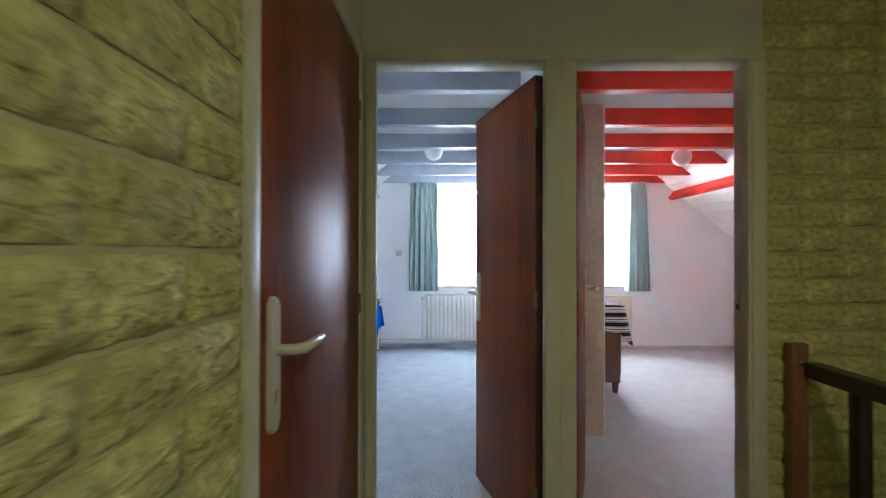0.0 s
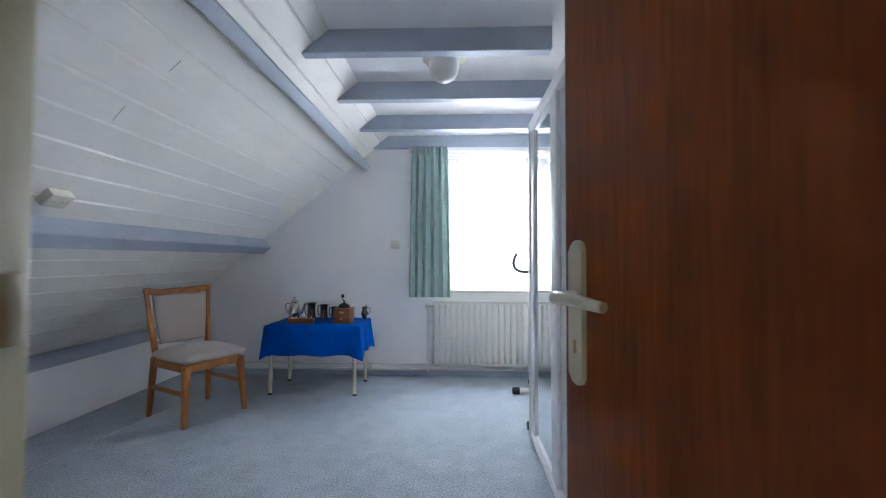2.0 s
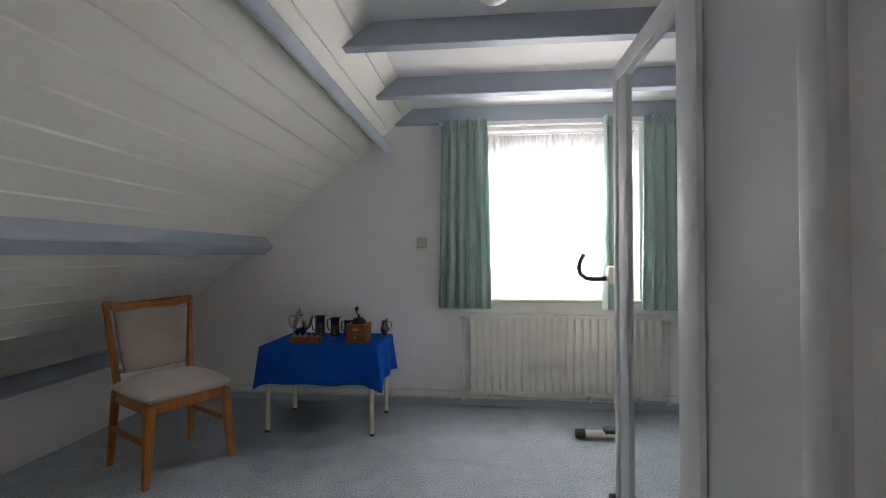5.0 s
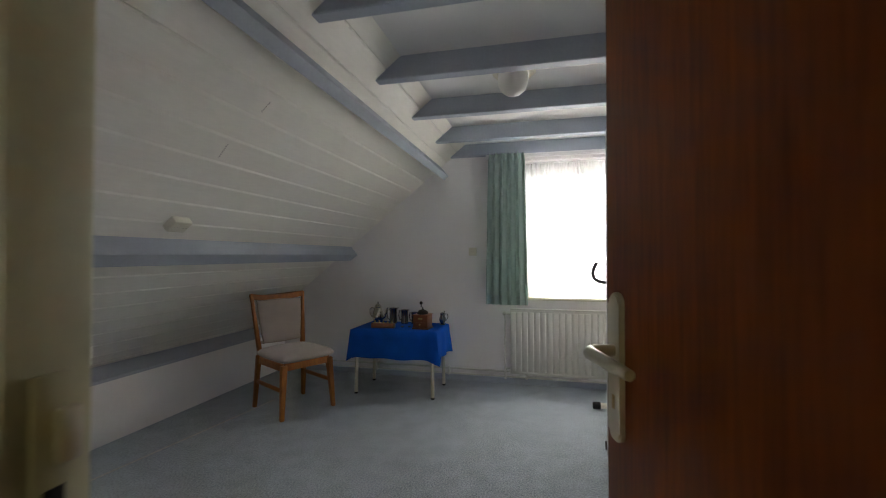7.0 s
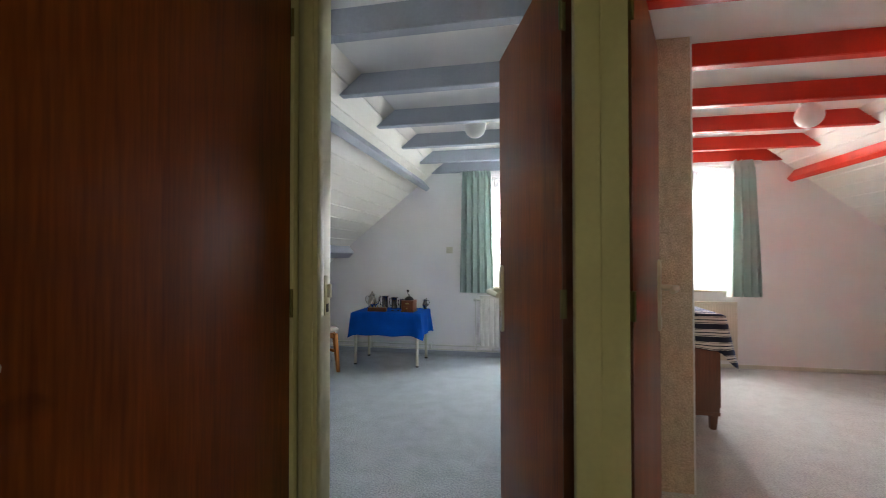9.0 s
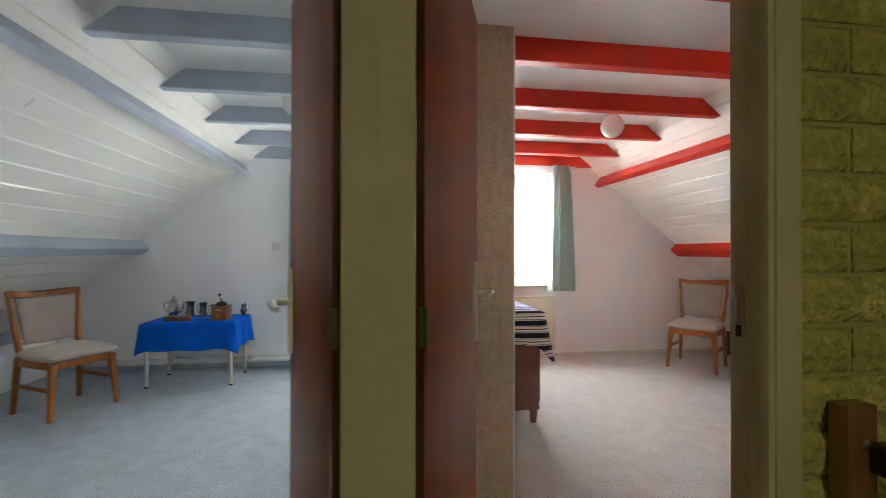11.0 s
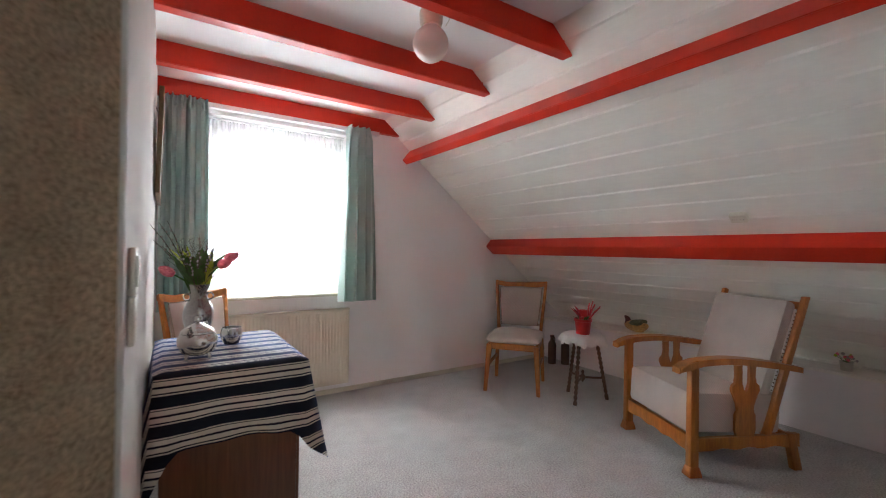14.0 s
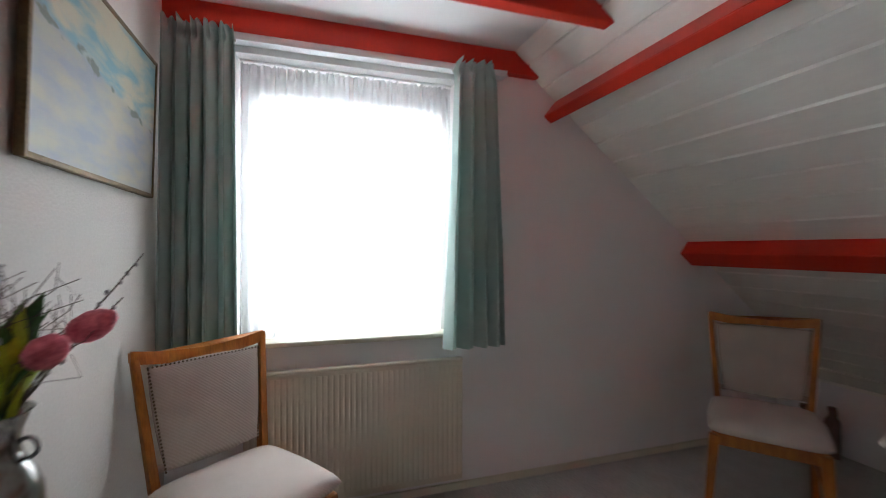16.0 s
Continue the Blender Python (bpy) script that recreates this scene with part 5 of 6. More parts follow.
rng = random.Random(7)
bq = thing("bouquet", pose(1.355, 4.33, CT + 0.175), "mixed bouquet of pink tulips, leaves and dry catkin twigs", "flowers")
for k in range(24):
    bm = B()
    a, r = rng.uniform(0, 6.28), rng.uniform(0.04, 0.13)
    petal_leaf(bm, (0.01 * math.cos(a), 0.01 * math.sin(a), 0.0), (r * math.cos(a), r * math.sin(a), rng.uniform(0.09, 0.22)), rng.uniform(0.018, 0.032), rng.uniform(0.005, 0.025), k)
    o = part("leaf", bm, M_YGREEN if k % 3 == 1 else M_WINE if k % 6 == 4 else M_GREEN, bq, smooth=60)
for x, y, z, w, mat in ((0.02, -0.035, 0.16, 0.024, M_GREEN), (0.045, -0.03, 0.15, 0.022, M_YGREEN), (-0.03, -0.03, 0.12, 0.024, M_GREEN), (-0.075, 0.0, 0.19, 0.022, M_YGREEN), (-0.04, 0.03, 0.18, 0.02, M_YGREEN), (-0.085, -0.02, 0.13, 0.022, M_GREEN), (0.0, -0.05, 0.09, 0.022, M_GREEN)):
    bm = B()
    petal_leaf(bm, (x * 0.2, y * 0.2, 0.045), (x * 1.1, y * 1.1, z + 0.045), w, -0.012, 1)
    part("leaf", bm, mat, bq, "broad upright tulip leaf", 60)
for x, y, z in ((-0.088, 0.02, 0.10), (0.070, -0.045, 0.135), (0.095, -0.01, 0.16)):
    bm = B()
    tube(bm, [(0, 0, 0.0), (x * 0.4, y * 0.4, z * 0.65), (x, y, z)], 0.0035, 6)
    st = part("tulip_stem", bm, M_GREEN, bq)
    bm = B()
    d = Vector((x, y, 0.05)).normalized()
    q = d.to_track_quat("Z", "Y").to_matrix().to_4x4()
    lathe(bm, [(0.0, -0.003), (0.012, 0.0), (0.020, 0.014), (0.0215, 0.029), (0.017, 0.046), (0.008, 0.059), (0.0, 0.062)], 9, Matrix.Translation((x, y, z)) @ q)
    part("tulip", bm, M_PINK, st, "closed pink tulip head", 70)
for k in range(13):
    a, r, h = rng.uniform(0, 6.28), rng.uniform(0.07, 0.18), rng.uniform(0.19, 0.32)
    pts = [(0, 0, 0)] + [(r * f ** 1.3 * math.cos(a) + rng.uniform(-0.006, 0.006), r * f ** 1.3 * math.sin(a) + rng.uniform(-0.006, 0.006), h * f) for f in (0.3, 0.55, 0.8, 1.0)]
    bm = B()
    tube(bm, pts, [0.0022, 0.0018, 0.0015, 0.0012, 0.0008], 5)
    tw = part("twig", bm, M_TWIG, bq)
    bm = B()
    for j in range(9):
        f = 0.42 + 0.062 * j
        i = min(3, int(f * 4))
        p = Vector(pts[i]).lerp(Vector(pts[i + 1]), f * 4 - i)
        bmesh.ops.create_icosphere(bm, subdivisions=1, radius=rng.uniform(0.0028, 0.0044), matrix=Matrix.Translation(p + Vector((rng.uniform(-1, 1), rng.uniform(-1, 1), 0)) * 0.004) @ Matrix.Diagonal((1, 1, 1.5, 1)))
    tagged(part("catkin", bm, M_BUD, tw, "grey catkin buds"), kind="stuff")
bm = B()
for k in range(90):
    a, r, h = rng.uniform(0, 6.28), rng.uniform(0.03, 0.13), rng.uniform(0.12, 0.26)
    tube(bm, [(0, 0, 0.02), (r * 0.45 * math.cos(a) + rng.uniform(-0.025, 0.025), r * 0.45 * math.sin(a) + rng.uniform(-0.025, 0.025), h * rng.uniform(0.55, 0.8)), (r * 0.8 * math.cos(a) + rng.uniform(-0.035, 0.035), r * 0.8 * math.sin(a) + rng.uniform(-0.035, 0.035), h * rng.uniform(0.75, 0.95)), (r * math.cos(a) + rng.uniform(-0.02, 0.02), r * math.sin(a) + rng.uniform(-0.02, 0.02), h)], 0.0007, 4)
tagged(part("fine_twig", bm, M_TWIG, bq, "tangle of fine dry twigs"), kind="stuff")

tr = thing("sugar_bowl", pose(1.335, 4.02, CT) @ Matrix.Diagonal((0.9, 0.9, 0.94, 1)), "polished pewter sugar bowl with a domed lid on four feet", "sugar bowl")
bm = B()
lathe(bm, [(0.0, 0.014), (0.032, 0.012), (0.056, 0.022), (0.070, 0.048), (0.071, 0.070), (0.062, 0.090), (0.057, 0.095), (0.0, 0.095)], 30)
part("bowl", bm, M_SILVER, tr, smooth=60)
bm = B()
lathe(bm, [(0.060, 0.094), (0.061, 0.099), (0.052, 0.108), (0.030, 0.120), (0.014, 0.128), (0.009, 0.132), (0.0, 0.133)], 30)
lid = part("lid", bm, M_SILVER, tr, smooth=60)
bm = B()
lathe(bm, [(0.0, 0.128), (0.007, 0.131), (0.014, 0.141), (0.011, 0.152), (0.0, 0.156)], 14)
lathe(bm, [(0.0, 0.138), (0.008, 0.142), (0.006, 0.152), (0.0, 0.155)], 10, pose(0.008, 0.006, 0.0))
part("finial", bm, M_SILVER, lid, smooth=60)
for k in range(4):
    a = math.pi / 4 + k * math.pi / 2
    bm = B()
    tube(bm, [(0.042 * math.cos(a), 0.042 * math.sin(a), 0.028), (0.055 * math.cos(a), 0.055 * math.sin(a), 0.014), (0.056 * math.cos(a), 0.056 * math.sin(a), 0.0)], [0.008, 0.006, 0.007], 8)
    part("foot", bm, M_SILVER, tr)
for s in (-1, 1):
    bm = B()
    tube(bm, [(s * 0.03, s * 0.055, 0.088), (s * 0.038, s * 0.068, 0.104), (s * 0.036, s * 0.072, 0.118), (s * 0.028, s * 0.062, 0.120), (s * 0.025, s * 0.052, 0.105)], 0.0055, 8)
    part("side_handle", bm, M_SILVER, tr)
turned("cup", 1.465, 4.20, CT, [(0.0, 0), (0.024, 0), (0.028, 0.004), (0.038, 0.020), (0.041, 0.038), (0.038, 0.058), (0.0365, 0.066), (0.035, 0.066), (0.036, 0.057), (0.038, 0.038), (0.024, 0.007), (0.0, 0.006)], M_SILVER, "small polished pewter cup without a handle", "cup", 28)

# ---- picture ----
pic = thing("painting", pose(PW1 + 0.014, 5.075, 1.44, 0, 1.5, 0), "oil landscape with clouds and bushes in a worn gilt frame", "painting")
hw, hh = 0.385, 0.505
bm = B()
box(bm, 0.0, 0.012, -hw + 0.012, hw - 0.012, 0.012, hh - 0.012)
part("canvas", bm, M_PAINTING, pic)
for a in ((-hw, -hw + 0.014, 0, hh), (hw - 0.014, hw, 0, hh), (-hw + 0.014, hw - 0.014, 0, 0.014), (-hw + 0.014, hw - 0.014, hh - 0.014, hh)):
    bm = B()
    box(bm, -0.006, 0.016, *a, 0.003)
    part("picture_frame", bm, M_GILT, pic)
bm = B()
tube(bm, [(-0.006, 0, hh - 0.05), (-0.024, 0, hh + 0.0)], 0.0015, 5)
part("hanger", bm, M_DARK, pic)

# ---- armchair ----
ac = thing("armchair", pose(4.042, 3.586, 0, 0, 0, -115.8), "oak reclining armchair with carved splats and pale upholstery", "armchair")
for s in (-1, 1):
    bm = B()
    bar(bm, (s * 0.305, -0.33, 0.05), (s * 0.305, -0.33, 0.60), 0.044, 0.050, 0.040, 0.046, 0.005)
    part("front_leg", bm, M_OAK, ac)
    bm = B()
    bar(bm, (s * 0.305, -0.33, 0.0), (s * 0.305, -0.33, 0.055), 0.075, 0.080, 0.050, 0.055, 0.008)
    part("foot", bm, M_OAK, ac)
    bm = B()
    bar(bm, (s * 0.305, 0.30, 0.0), (s * 0.305, 0.255, 0.205), 0.040, 0.050, 0.038, 0.046, 0.005)
    part("back_leg", bm, M_OAK, ac)
    bm = B()
    bar(bm, (s * 0.292, 0.116, 0.165), (s * 0.285, 0.375, 0.955), 0.036, 0.044, 0.032, 0.034, 0.006)
    part("back_post", bm, M_OAK, ac)
    bm = B()
    top, n = [], 16
    for k in range(n + 1):
        f = k / n
        y = -0.43 + 0.74 * f
        z = 0.612 + 0.020 * math.sin(min(1, f * 2.2) * math.pi * 0.5) - 0.125 * max(0, f - 0.35) ** 1.6 - (0.030 if k == 0 else 0.012 if k == 1 else 0)
        top.append((y, z))
    outline = top + [(y, z - (0.034 if 1 < k < n - 3 else 0.030)) for k, (y, z) in reversed(list(enumerate(top)))]
    prism(bm, outline, s * 0.305 - 0.036, s * 0.305 + 0.036, "x")
    bmesh.ops.bevel(bm, geom=[e for e in bm.edges if abs(e.verts[0].co.x - e.verts[1].co.x) < 1e-6], offset=0.006, segments=2, affect="EDGES")
    part("armrest", bm, M_OAK, ac, smooth=50)
    bm = B()
    half = [(0.050, 0.0), (0.062, 0.03), (0.060, 0.09), (0.048, 0.11), (0.050, 0.13), (0.070, 0.17), (0.085, 0.195), (0.080, 0.215), (0.064, 0.225), (0.058, 0.25), (0.060, 0.30), (0.022, 0.30), (0.022, 0.225), (0.010, 0.195)]
    prism(bm, [(y, z) for y, z in half] + [(0.0, 0.18)] + [(-y, z) for y, z in half[::-1]], -0.009, 0.009, "x")
    bmesh.ops.transform(bm, matrix=pose(s * 0.305, -0.02, 0.195) @ Matrix.Diagonal((1, 1, 1.30, 1)), verts=bm.verts)
    part("splat", bm, M_OAK, ac, "carved oak side splat")
    bm = B()
    pr = [(-0.31 + 0.62 * k / 20, 0.13 + (0.012 * (0.5 + 0.5 * math.cos(k * 1.25)) if 2 < k < 18 else 0.0)) for k in range(21)]
    prism(bm, pr + [(0.31, 0.20), (-0.31, 0.20)], s * 0.305 - 0.013, s * 0.305 + 0.013, "x")
    part("side_rail", bm, M_OAK, ac)
    bm = B()
    for k in range(24):
        f = k / 23
        bmesh.ops.create_icosphere(bm, subdivisions=1, radius=0.0045, matrix=Matrix.Translation((s * 0.270, 0.178 + 0.165 * f, 0.43 + 0.47 * f)))
    tagged(part("nail_heads", bm, M_STUD, ac, "row of dark nail heads"), kind="stuff")
bm = B()
pr = [(-0.29 + 0.58 * k / 20, 0.125 + (0.012 * (0.5 + 0.5 * math.cos(k * 1.25)) if 2 < k < 18 else 0.0)) for k in range(21)]
prism(bm, pr + [(0.29, 0.205), (-0.29, 0.205)], -0.345, -0.320, "y")
part("front_rail", bm, M_OAK, ac)
bm = B()
box(bm, -0.29, 0.29, 0.24, 0.262, 0.13, 0.20, 0.003)
part("rear_rail", bm, M_OAK, ac)
bm = B()
box(bm, -0.280, 0.280, -0.345, 0.230, 0.0, 0.225, 0.028)
bmesh.ops.transform(bm, matrix=pose(0, 0.0, 0.195, -3, 0, 0), verts=bm.verts)
part("seat_cushion", bm, M_UPH_L, ac, "pale ribbed seat cushion")
bm = B()
box(bm, -0.268, 0.268, -0.33, 0.305, -0.005, 0.065, 0.024)
bmesh.ops.transform(bm, matrix=pose(0, 0.245, 0.625, 72, 0, 0), verts=bm.verts)
part("back_cushion", bm, M_UPH_L, ac, "pale ribbed back cushion")
bm = B()
box(bm, -0.27, 0.27, -0.012, 0.012, -0.02, 0.02, 0.004)
bmesh.ops.transform(bm, matrix=pose(0, 0.362, 0.90, -18, 0, 0), verts=bm.verts)
part("top_rail", bm, M_OAK, ac)

# ---- three-legged stool with a doily and a potted plant ----
SX, SY = 4.085, 4.545
stl = thing("stool_table", pose(SX, SY, 0), "small round table on three barley-twist legs", "side table")
bm = B()
lathe(bm, [(0.0, 0.505), (0.15, 0.505), (0.158, 0.512), (0.155, 0.522), (0.0, 0.523)], 28)
part("tabletop", bm, M_TWIST, stl)
for lx, ly in ((3.91, 4.475), (4.244, 4.43), (4.125, 4.725)):
    a, b = Vector(((lx - SX) * 0.52, (ly - SY) * 0.52, 0.505)), Vector((lx - SX, ly - SY, 0.0))
    d = (b - a)
    q = d.to_track_quat("Z", "Y").to_matrix()
    bm = B()
    n, seg = 110, 10
    rings = []
    for k in range(n + 1):
        f = k / n
        turned_part = 0.06 < f < 0.95
        row = []
        for j in range(seg):
            th = 2 * math.pi * j / seg
            r = 0.0125 + 0.0042 * math.cos(2 * (th - f * 42)) if turned_part else 0.0155
            row.append(bm.verts.new(a + d * f + q @ Vector((r * math.cos(th), r * math.sin(th), 0))))
        rings.append(row)
    for p0, p1 in zip(rings, rings[1:]):
        for j in range(seg):
            bm.faces.new((p0[j], p0[(j + 1) % seg], p1[(j + 1) % seg], p1[j]))
    bm.faces.new(rings[0][::-1]), bm.faces.new(rings[-1])
    part("leg", bm, M_TWIST, stl, smooth=70)
    bm = B()
    e = a + d * 0.66
    tube(bm, [(0, 0, 0.175), (e.x * 0.5, e.y * 0.5, 0.172), tuple(e)], 0.009, 8)
    part("stretcher", bm, M_TWIST, stl)
bm = B()
lathe(bm, [(0.0, 0.135), (0.006, 0.14), (0.012, 0.15), (0.022, 0.165), (0.024, 0.185), (0.012, 0.198), (0.008, 0.205), (0.014, 0.217), (0.008, 0.232), (0.0, 0.235)], 16)
part("hub_finial", bm, M_TWIST, stl, smooth=60)
dl = thing("doily", pose(SX, SY, 0.5245), "white crocheted doily draped over the round table", "doily")
bm = B()
rings = []
for j, (r, dz) in enumerate(((0.0, 0.0), (0.08, 0.0), (0.152, 0.0), (0.164, -0.012), (0.172, -0.035), (0.180, -0.058))):
    row = []
    for k in range(72):
        a = 2 * math.pi * k / 72
        wv = max(0, j - 2) / 3
        rr = r * (1 + 0.07 * wv * math.sin(9 * a + math.sin(3 * a)) + 0.045 * wv * math.sin(23 * a + 1))
        row.append(bm.verts.new((rr * math.cos(a), rr * math.sin(a), dz - wv * (0.016 * (1 - abs(math.sin(9 * a))) + 0.010 * math.sin(5 * a + 1) + 0.006 * math.sin(31 * a)))) if j else None)
    rings.append(row)
ctr = bm.verts.new((0, 0, 0))
for k in range(72):
    bm.faces.new((ctr, rings[1][k], rings[1][(k + 1) % 72]))
for p0, p1 in zip(rings[1:], rings[2:]):
    for k in range(72):
        bm.faces.new((p0[k], p1[k], p1[(k + 1) % 72], p0[(k + 1) % 72]))
o = part("lace", bm, M_LACE, dl, smooth=70)
md = o.modifiers.new("thickness", "SOLIDIFY")
md.thickness, md.offset = 0.002, 1.0
pp = thing("potted_plant", pose(SX - 0.01, SY - 0.005, 0.5275) @ Matrix.Diagonal((1.25, 1.25, 1.25, 1)), "red pot arrangement with a candle, berries and a red branch", "plant")
bm = B()
lathe(bm, [(0.0, 0), (0.040, 0), (0.043, 0.004), (0.052, 0.082), (0.056, 0.084), (0.057, 0.098), (0.053, 0.098), (0.049, 0.085), (0.0, 0.082)], 26)
part("pot", bm, M_RED, pp, "glossy red pot")
rng = random.Random(21)
bm = B()
lathe(bm, [(0.0, 0.08), (0.027, 0.08), (0.028, 0.15), (0.026, 0.155), (0.020, 0.153), (0.0, 0.151)], 20)
part("candle", bm, M_RED, pp, "thick red candle", 50)
for x, y, z in ((0.030, -0.026, 0.112), (0.040, -0.008, 0.120), (0.020, -0.036, 0.104), (-0.034, -0.022, 0.110)):
    bm = B()
    bmesh.ops.create_icosphere(bm, subdivisions=2, radius=0.011, matrix=Matrix.Translation((x, y, z)))
    part("berry", bm, M_RED, pp, "glossy red berry", 70)
# a red branch that forks like coral, and its small knobs
for x, y, tips in ((0.030, -0.022, ((0.062, -0.040, 0.186), (0.048, -0.034, 0.205), (0.092, -0.060, 0.176), (0.085, -0.050, 0.158), (0.034, -0.020, 0.198))),):
    for tip in tips:
        bm = B()
        b0, t1 = Vector((x, y, 0.09)), Vector(tip)
        mid = b0.lerp(t1, 0.55) + Vector((rng.uniform(-0.006, 0.006), rng.uniform(-0.006, 0.006), 0.006))
        tube(bm, [b0, mid, t1], [0.0045, 0.005, 0.0035], 7)
        for q in range(5):
            c = mid.lerp(t1, q / 4) + Vector((rng.uniform(-0.003, 0.003), rng.uniform(-0.003, 0.003), rng.uniform(-0.003, 0.003)))
            bmesh.ops.create_icosphere(bm, subdivisions=1, radius=rng.uniform(0.004, 0.006), matrix=Matrix.Translation(c))
        part("red_branch", bm, M_REDLEAF, pp, smooth=60)
for k in range(7):
    a = 2.2 + rng.uniform(-0.5, 0.9) if k < 4 else rng.uniform(0, 6.28)
    r, h = (rng.uniform(0.06, 0.09), rng.uniform(0.14, 0.185)) if k < 4 else (rng.uniform(0.04, 0.06), rng.uniform(0.11, 0.13))
    bm = B()
    petal_leaf(bm, (0.02 * math.cos(a), 0.02 * math.sin(a), 0.085), (r * math.cos(a), r * math.sin(a), h), rng.uniform(0.010, 0.016), 0.008, k)
    part("leaf", bm, M_REDLEAF, pp, smooth=60)
for k in range(12):
    a, r, h = rng.uniform(0, 6.28), rng.uniform(0.05, 0.085), rng.uniform(0.095, 0.14)
    bm = B()
    petal_leaf(bm, (0.03 * math.cos(a), 0.03 * math.sin(a), 0.085), (r * math.cos(a), r * math.sin(a), h), 0.006, 0.006, k)
    part("sprig", bm, M_GREEN, pp, "dark green sprig", 60)


# ---- on the knee wall, and behind the chair ----
def duck(m, label, sc=1.0):
    """A carved decoy as one plain mesh."""
    bm = B()
    n, seg = 14, 14
    rings = []
    for k in range(n + 1):
        f = k / n
        w = 0.052 * math.sin(math.pi * min(1, 0.03 + f * 0.95)) ** 0.6
        x = -0.115 + 0.23 * f
        zc = 0.042 + (0.022 * max(0, f - 0.75) / 0.25 if f > 0.75 else 0) + 0.008 * (1 - f)
        h = 0.042 * math.sin(math.pi * min(1, 0.05 + f * 0.92)) ** 0.5
        rings.append([bm.verts.new((x, w * math.cos(a), max(0.0, zc + h * math.sin(a)))) for a in (2 * math.pi * j / seg for j in range(seg))])
    for p0, p1 in zip(rings, rings[1:]):
        for j in range(seg):
            bm.faces.new((p0[j], p0[(j + 1) % seg], p1[(j + 1) % seg], p1[j]))
    bm.faces.new(rings[0][::-1]), bm.faces.new(rings[-1])
    body = len(bm.faces)
    for s in (-1, 1):
        bmesh.ops.create_uvsphere(bm, u_segments=12, v_segments=8, radius=1.0, matrix=pose(0.015, s * 0.026, 0.074, 0, -14, 0) @ Matrix.Diagonal((0.075, 0.026, 0.028, 1)))
    wing = len(bm.faces)
    tube(bm, [(-0.082, 0, 0.06), (-0.088, 0, 0.088), (-0.092, 0, 0.112), (-0.094, 0, 0.132), (-0.096, 0, 0.150)], [0.028, 0.022, 0.026, 0.028, 0.012], 12)
    tube(bm, [(-0.112, 0, 0.126), (-0.138, 0, 0.120), (-0.162, 0, 0.117)], [0.013, 0.011, 0.006], 8)
    me = mesh_of("duck_figure", bm, M_DUCK, 60)
    me.materials.append(M_DUCKHEAD)
    me.materials.append(M_DUCKGREEN)
    for p in me.polygons:
        c = p.center
        if p.index >= wing:
            p.material_index = 1
        elif p.index >= body:
            p.material_index = 2
    o = tagged(new("duck_figure", me), label, "duck figure")
    o.matrix_basis = m @ Matrix.Diagonal((sc, sc, sc * 1.12, 1))
    return o


duck(pose(4.955, 4.63, RZ, 0, 0, -98), "carved wooden duck decoy on the knee wall ledge", 1.1)
duck(pose(5.0, 2.87, RZ, 0, 0, 80), "carved wooden duck decoy on the knee wall ledge", 0.8)
for x, y, h, r in ((4.70, 5.43, 0.30, 0.042), (4.80, 5.34, 0.30, 0.042), (4.60, 5.50, 0.27, 0.04)):
    bt = turned("stoneware_bottle", x, y, 0, [(0.0, 0), (r, 0), (r * 1.02, 0.01), (r, h * 0.66), (r * 0.86, h * 0.74), (r * 0.5, h * 0.82), (r * 0.42, h * 0.88), (r * 0.42, h * 0.93), (r * 0.55, h * 0.94), (r * 0.52, h), (0.0, h)], M_BOTTLE, "brown stoneware jenever bottle standing on the carpet", "bottle", 20)
    tagged(bt, group="stoneware bottles")
    bm = B()
    tube(bm, [(r * 0.45, 0, h * 0.9), (r * 0.95, 0, h * 0.9), (r * 1.0, 0, h * 0.82), (r * 0.8, 0, h * 0.74)], 0.006, 8)
    part("ear", bm, M_BOTTLE, bt)
sp = thing("small_planter", pose(4.97, 3.16, RZ), "little tin pot of dried pink flowers", "planter")
bm = B()
lathe(bm, [(0.0, 0), (0.030, 0), (0.036, 0.055), (0.038, 0.057), (0.034, 0.057), (0.0, 0.05)], 20)
part("pot", bm, M_METAL, sp)
rng = random.Random(5)
for k in range(14):
    a, r, h = rng.uniform(0, 6.28), rng.uniform(0.01, 0.055), rng.uniform(0.07, 0.105)
    bm = B()
    tube(bm, [(0, 0, 0.05), (r * math.cos(a), r * math.sin(a), h)], 0.0012, 4)
    s0 = part("stem", bm, M_GREEN, sp)
    bm = B()
    bmesh.ops.create_icosphere(bm, subdivisions=1, radius=rng.uniform(0.007, 0.012), matrix=Matrix.Translation((r * math.cos(a), r * math.sin(a), h)))
    part("bloom", bm, (M_PINK, M_BUD, M_YGREEN)[k % 3], s0)

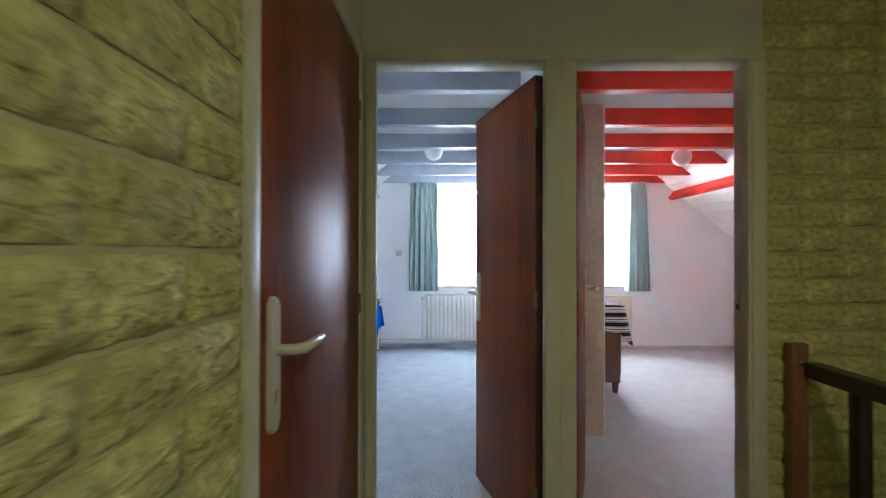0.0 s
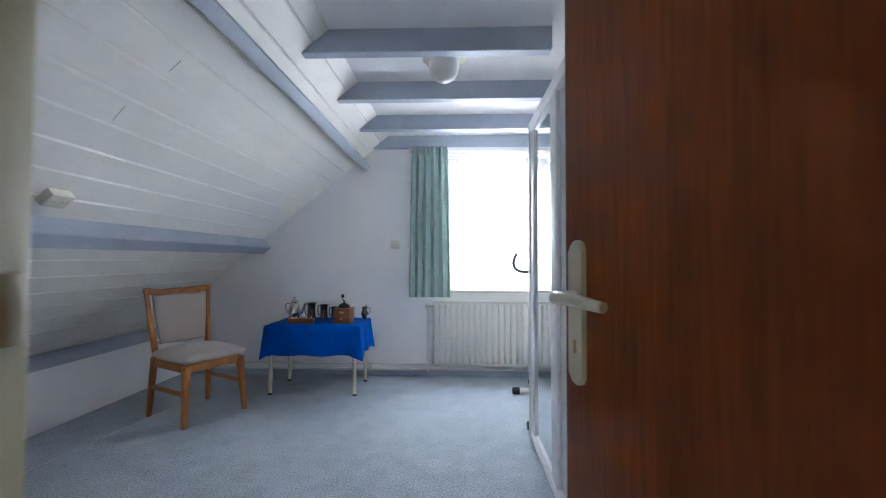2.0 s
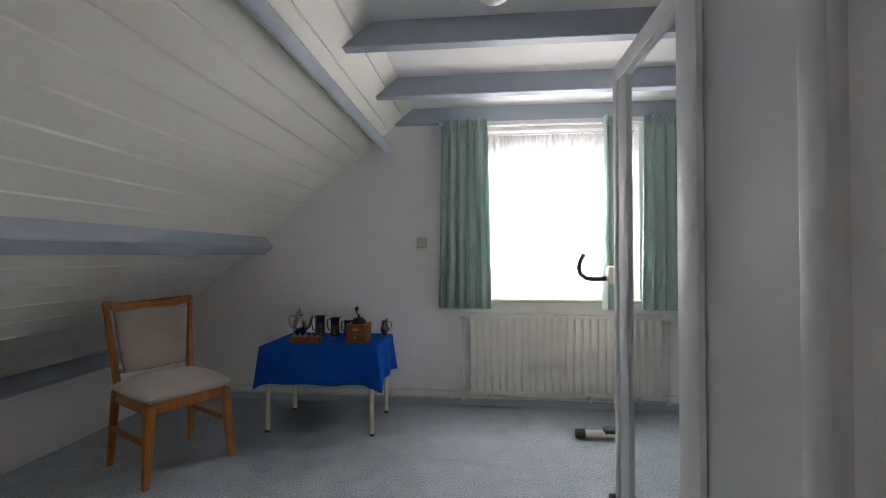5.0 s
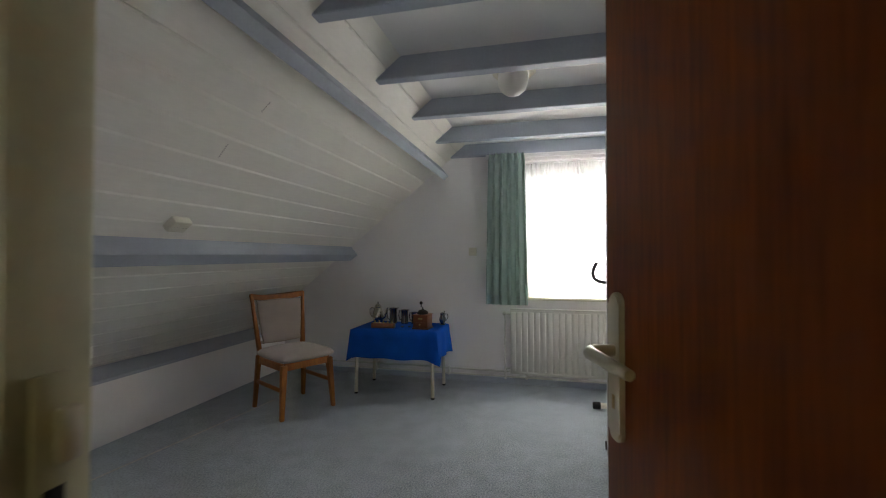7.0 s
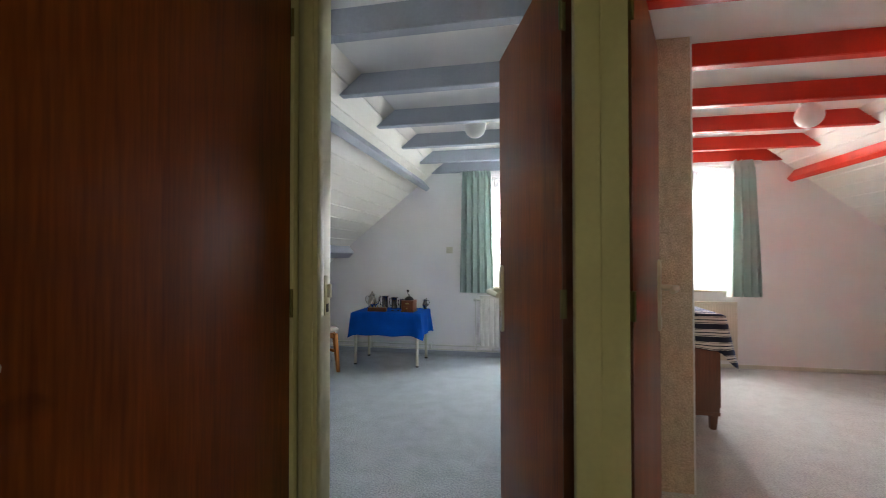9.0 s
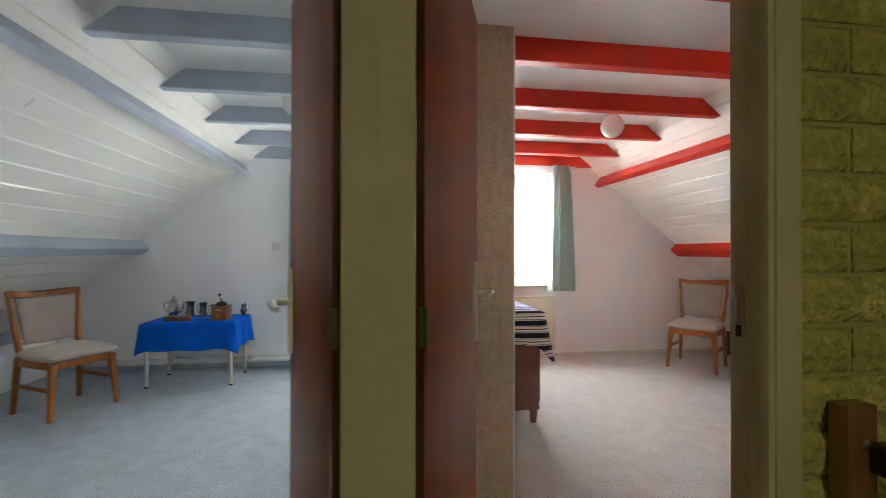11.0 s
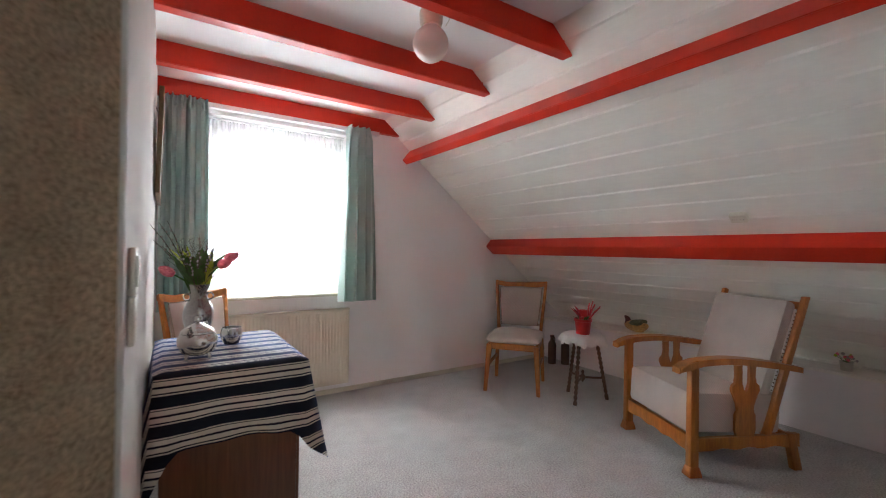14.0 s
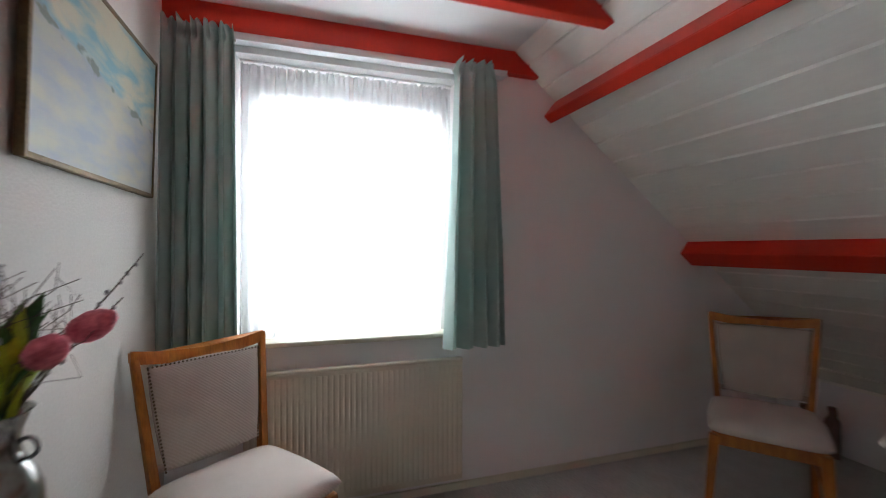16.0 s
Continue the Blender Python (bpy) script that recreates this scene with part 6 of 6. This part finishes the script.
# ---- rough block walls, block by block ----
def block_mesh(seed, length, height):
    """A split-faced block: face towards -y, broken unevenly, arrises worn."""
    rng = random.Random(seed)
    nx, nz = 9, 4
    bm = B()
    g = [[bm.verts.new((length * i / nx, -(0.008 + rng.uniform(0, 0.011) if 0 < i < nx and 0 < j < nz else rng.uniform(0, 0.005)), height * j / nz)) for i in range(nx + 1)] for j in range(nz + 1)]
    for j in range(nz):
        for i in range(nx):
            bm.faces.new((g[j][i], g[j][i + 1], g[j + 1][i + 1], g[j + 1][i]))
    rim = [g[0][i] for i in range(nx + 1)] + [g[j][nx] for j in range(1, nz + 1)] + [g[nz][i] for i in range(nx - 1, -1, -1)] + [g[j][0] for j in range(nz - 1, 0, -1)]
    back = [bm.verts.new((v.co.x, 0.022, v.co.z)) for v in rim]
    for k in range(len(rim)):
        q = (k + 1) % len(rim)
        bm.faces.new((rim[q], rim[k], back[k], back[q]))
    return mesh_of("block", bm, M_BRICK, 60)


COURSE, JOINT, LONG = 0.104, 0.011, 0.315
FULL = [block_mesh(20 + k, LONG - JOINT, COURSE - JOINT) for k in range(6)]
HALF = [block_mesh(40 + k, LONG / 2 - JOINT, COURSE - JOINT) for k in range(3)]


def block_wall(parent, place, length, z0, z1, seed):
    """place(s, z): the pose of a block that starts s along the wall."""
    rng = random.Random(seed)
    k, z = 0, z0
    while z < z1:
        s = 0.0
        if k % 2:
            o = new("block", rng.choice(HALF))
            o.parent, o.matrix_basis = parent, place(0, z, LONG / 2 - JOINT)
            s = LONG / 2
        while s < length:
            if s + LONG > length + 0.16:
                me = rng.choice(HALF)
            else:
                me = rng.choice(FULL)
            o = new("block", me)
            o.parent, o.matrix_basis = parent, place(s + rng.uniform(-0.002, 0.002), z + rng.uniform(-0.001, 0.001), (LONG if me in FULL else LONG / 2) - JOINT)
            s += LONG
        z += COURSE
        k += 1


block_wall(bpy.data.objects["wall_south_b"], lambda s, z, w: pose(1.362 + s, YF + 0.028, z), 1.3, 0.028, 2.45, 1)
block_wall(bpy.data.objects["wall_landing_west"], lambda s, z, w: pose(HX - 0.012, 0.737 - s - w, z, 0, 0, 90), 1.3, 0.032, 2.45, 2)
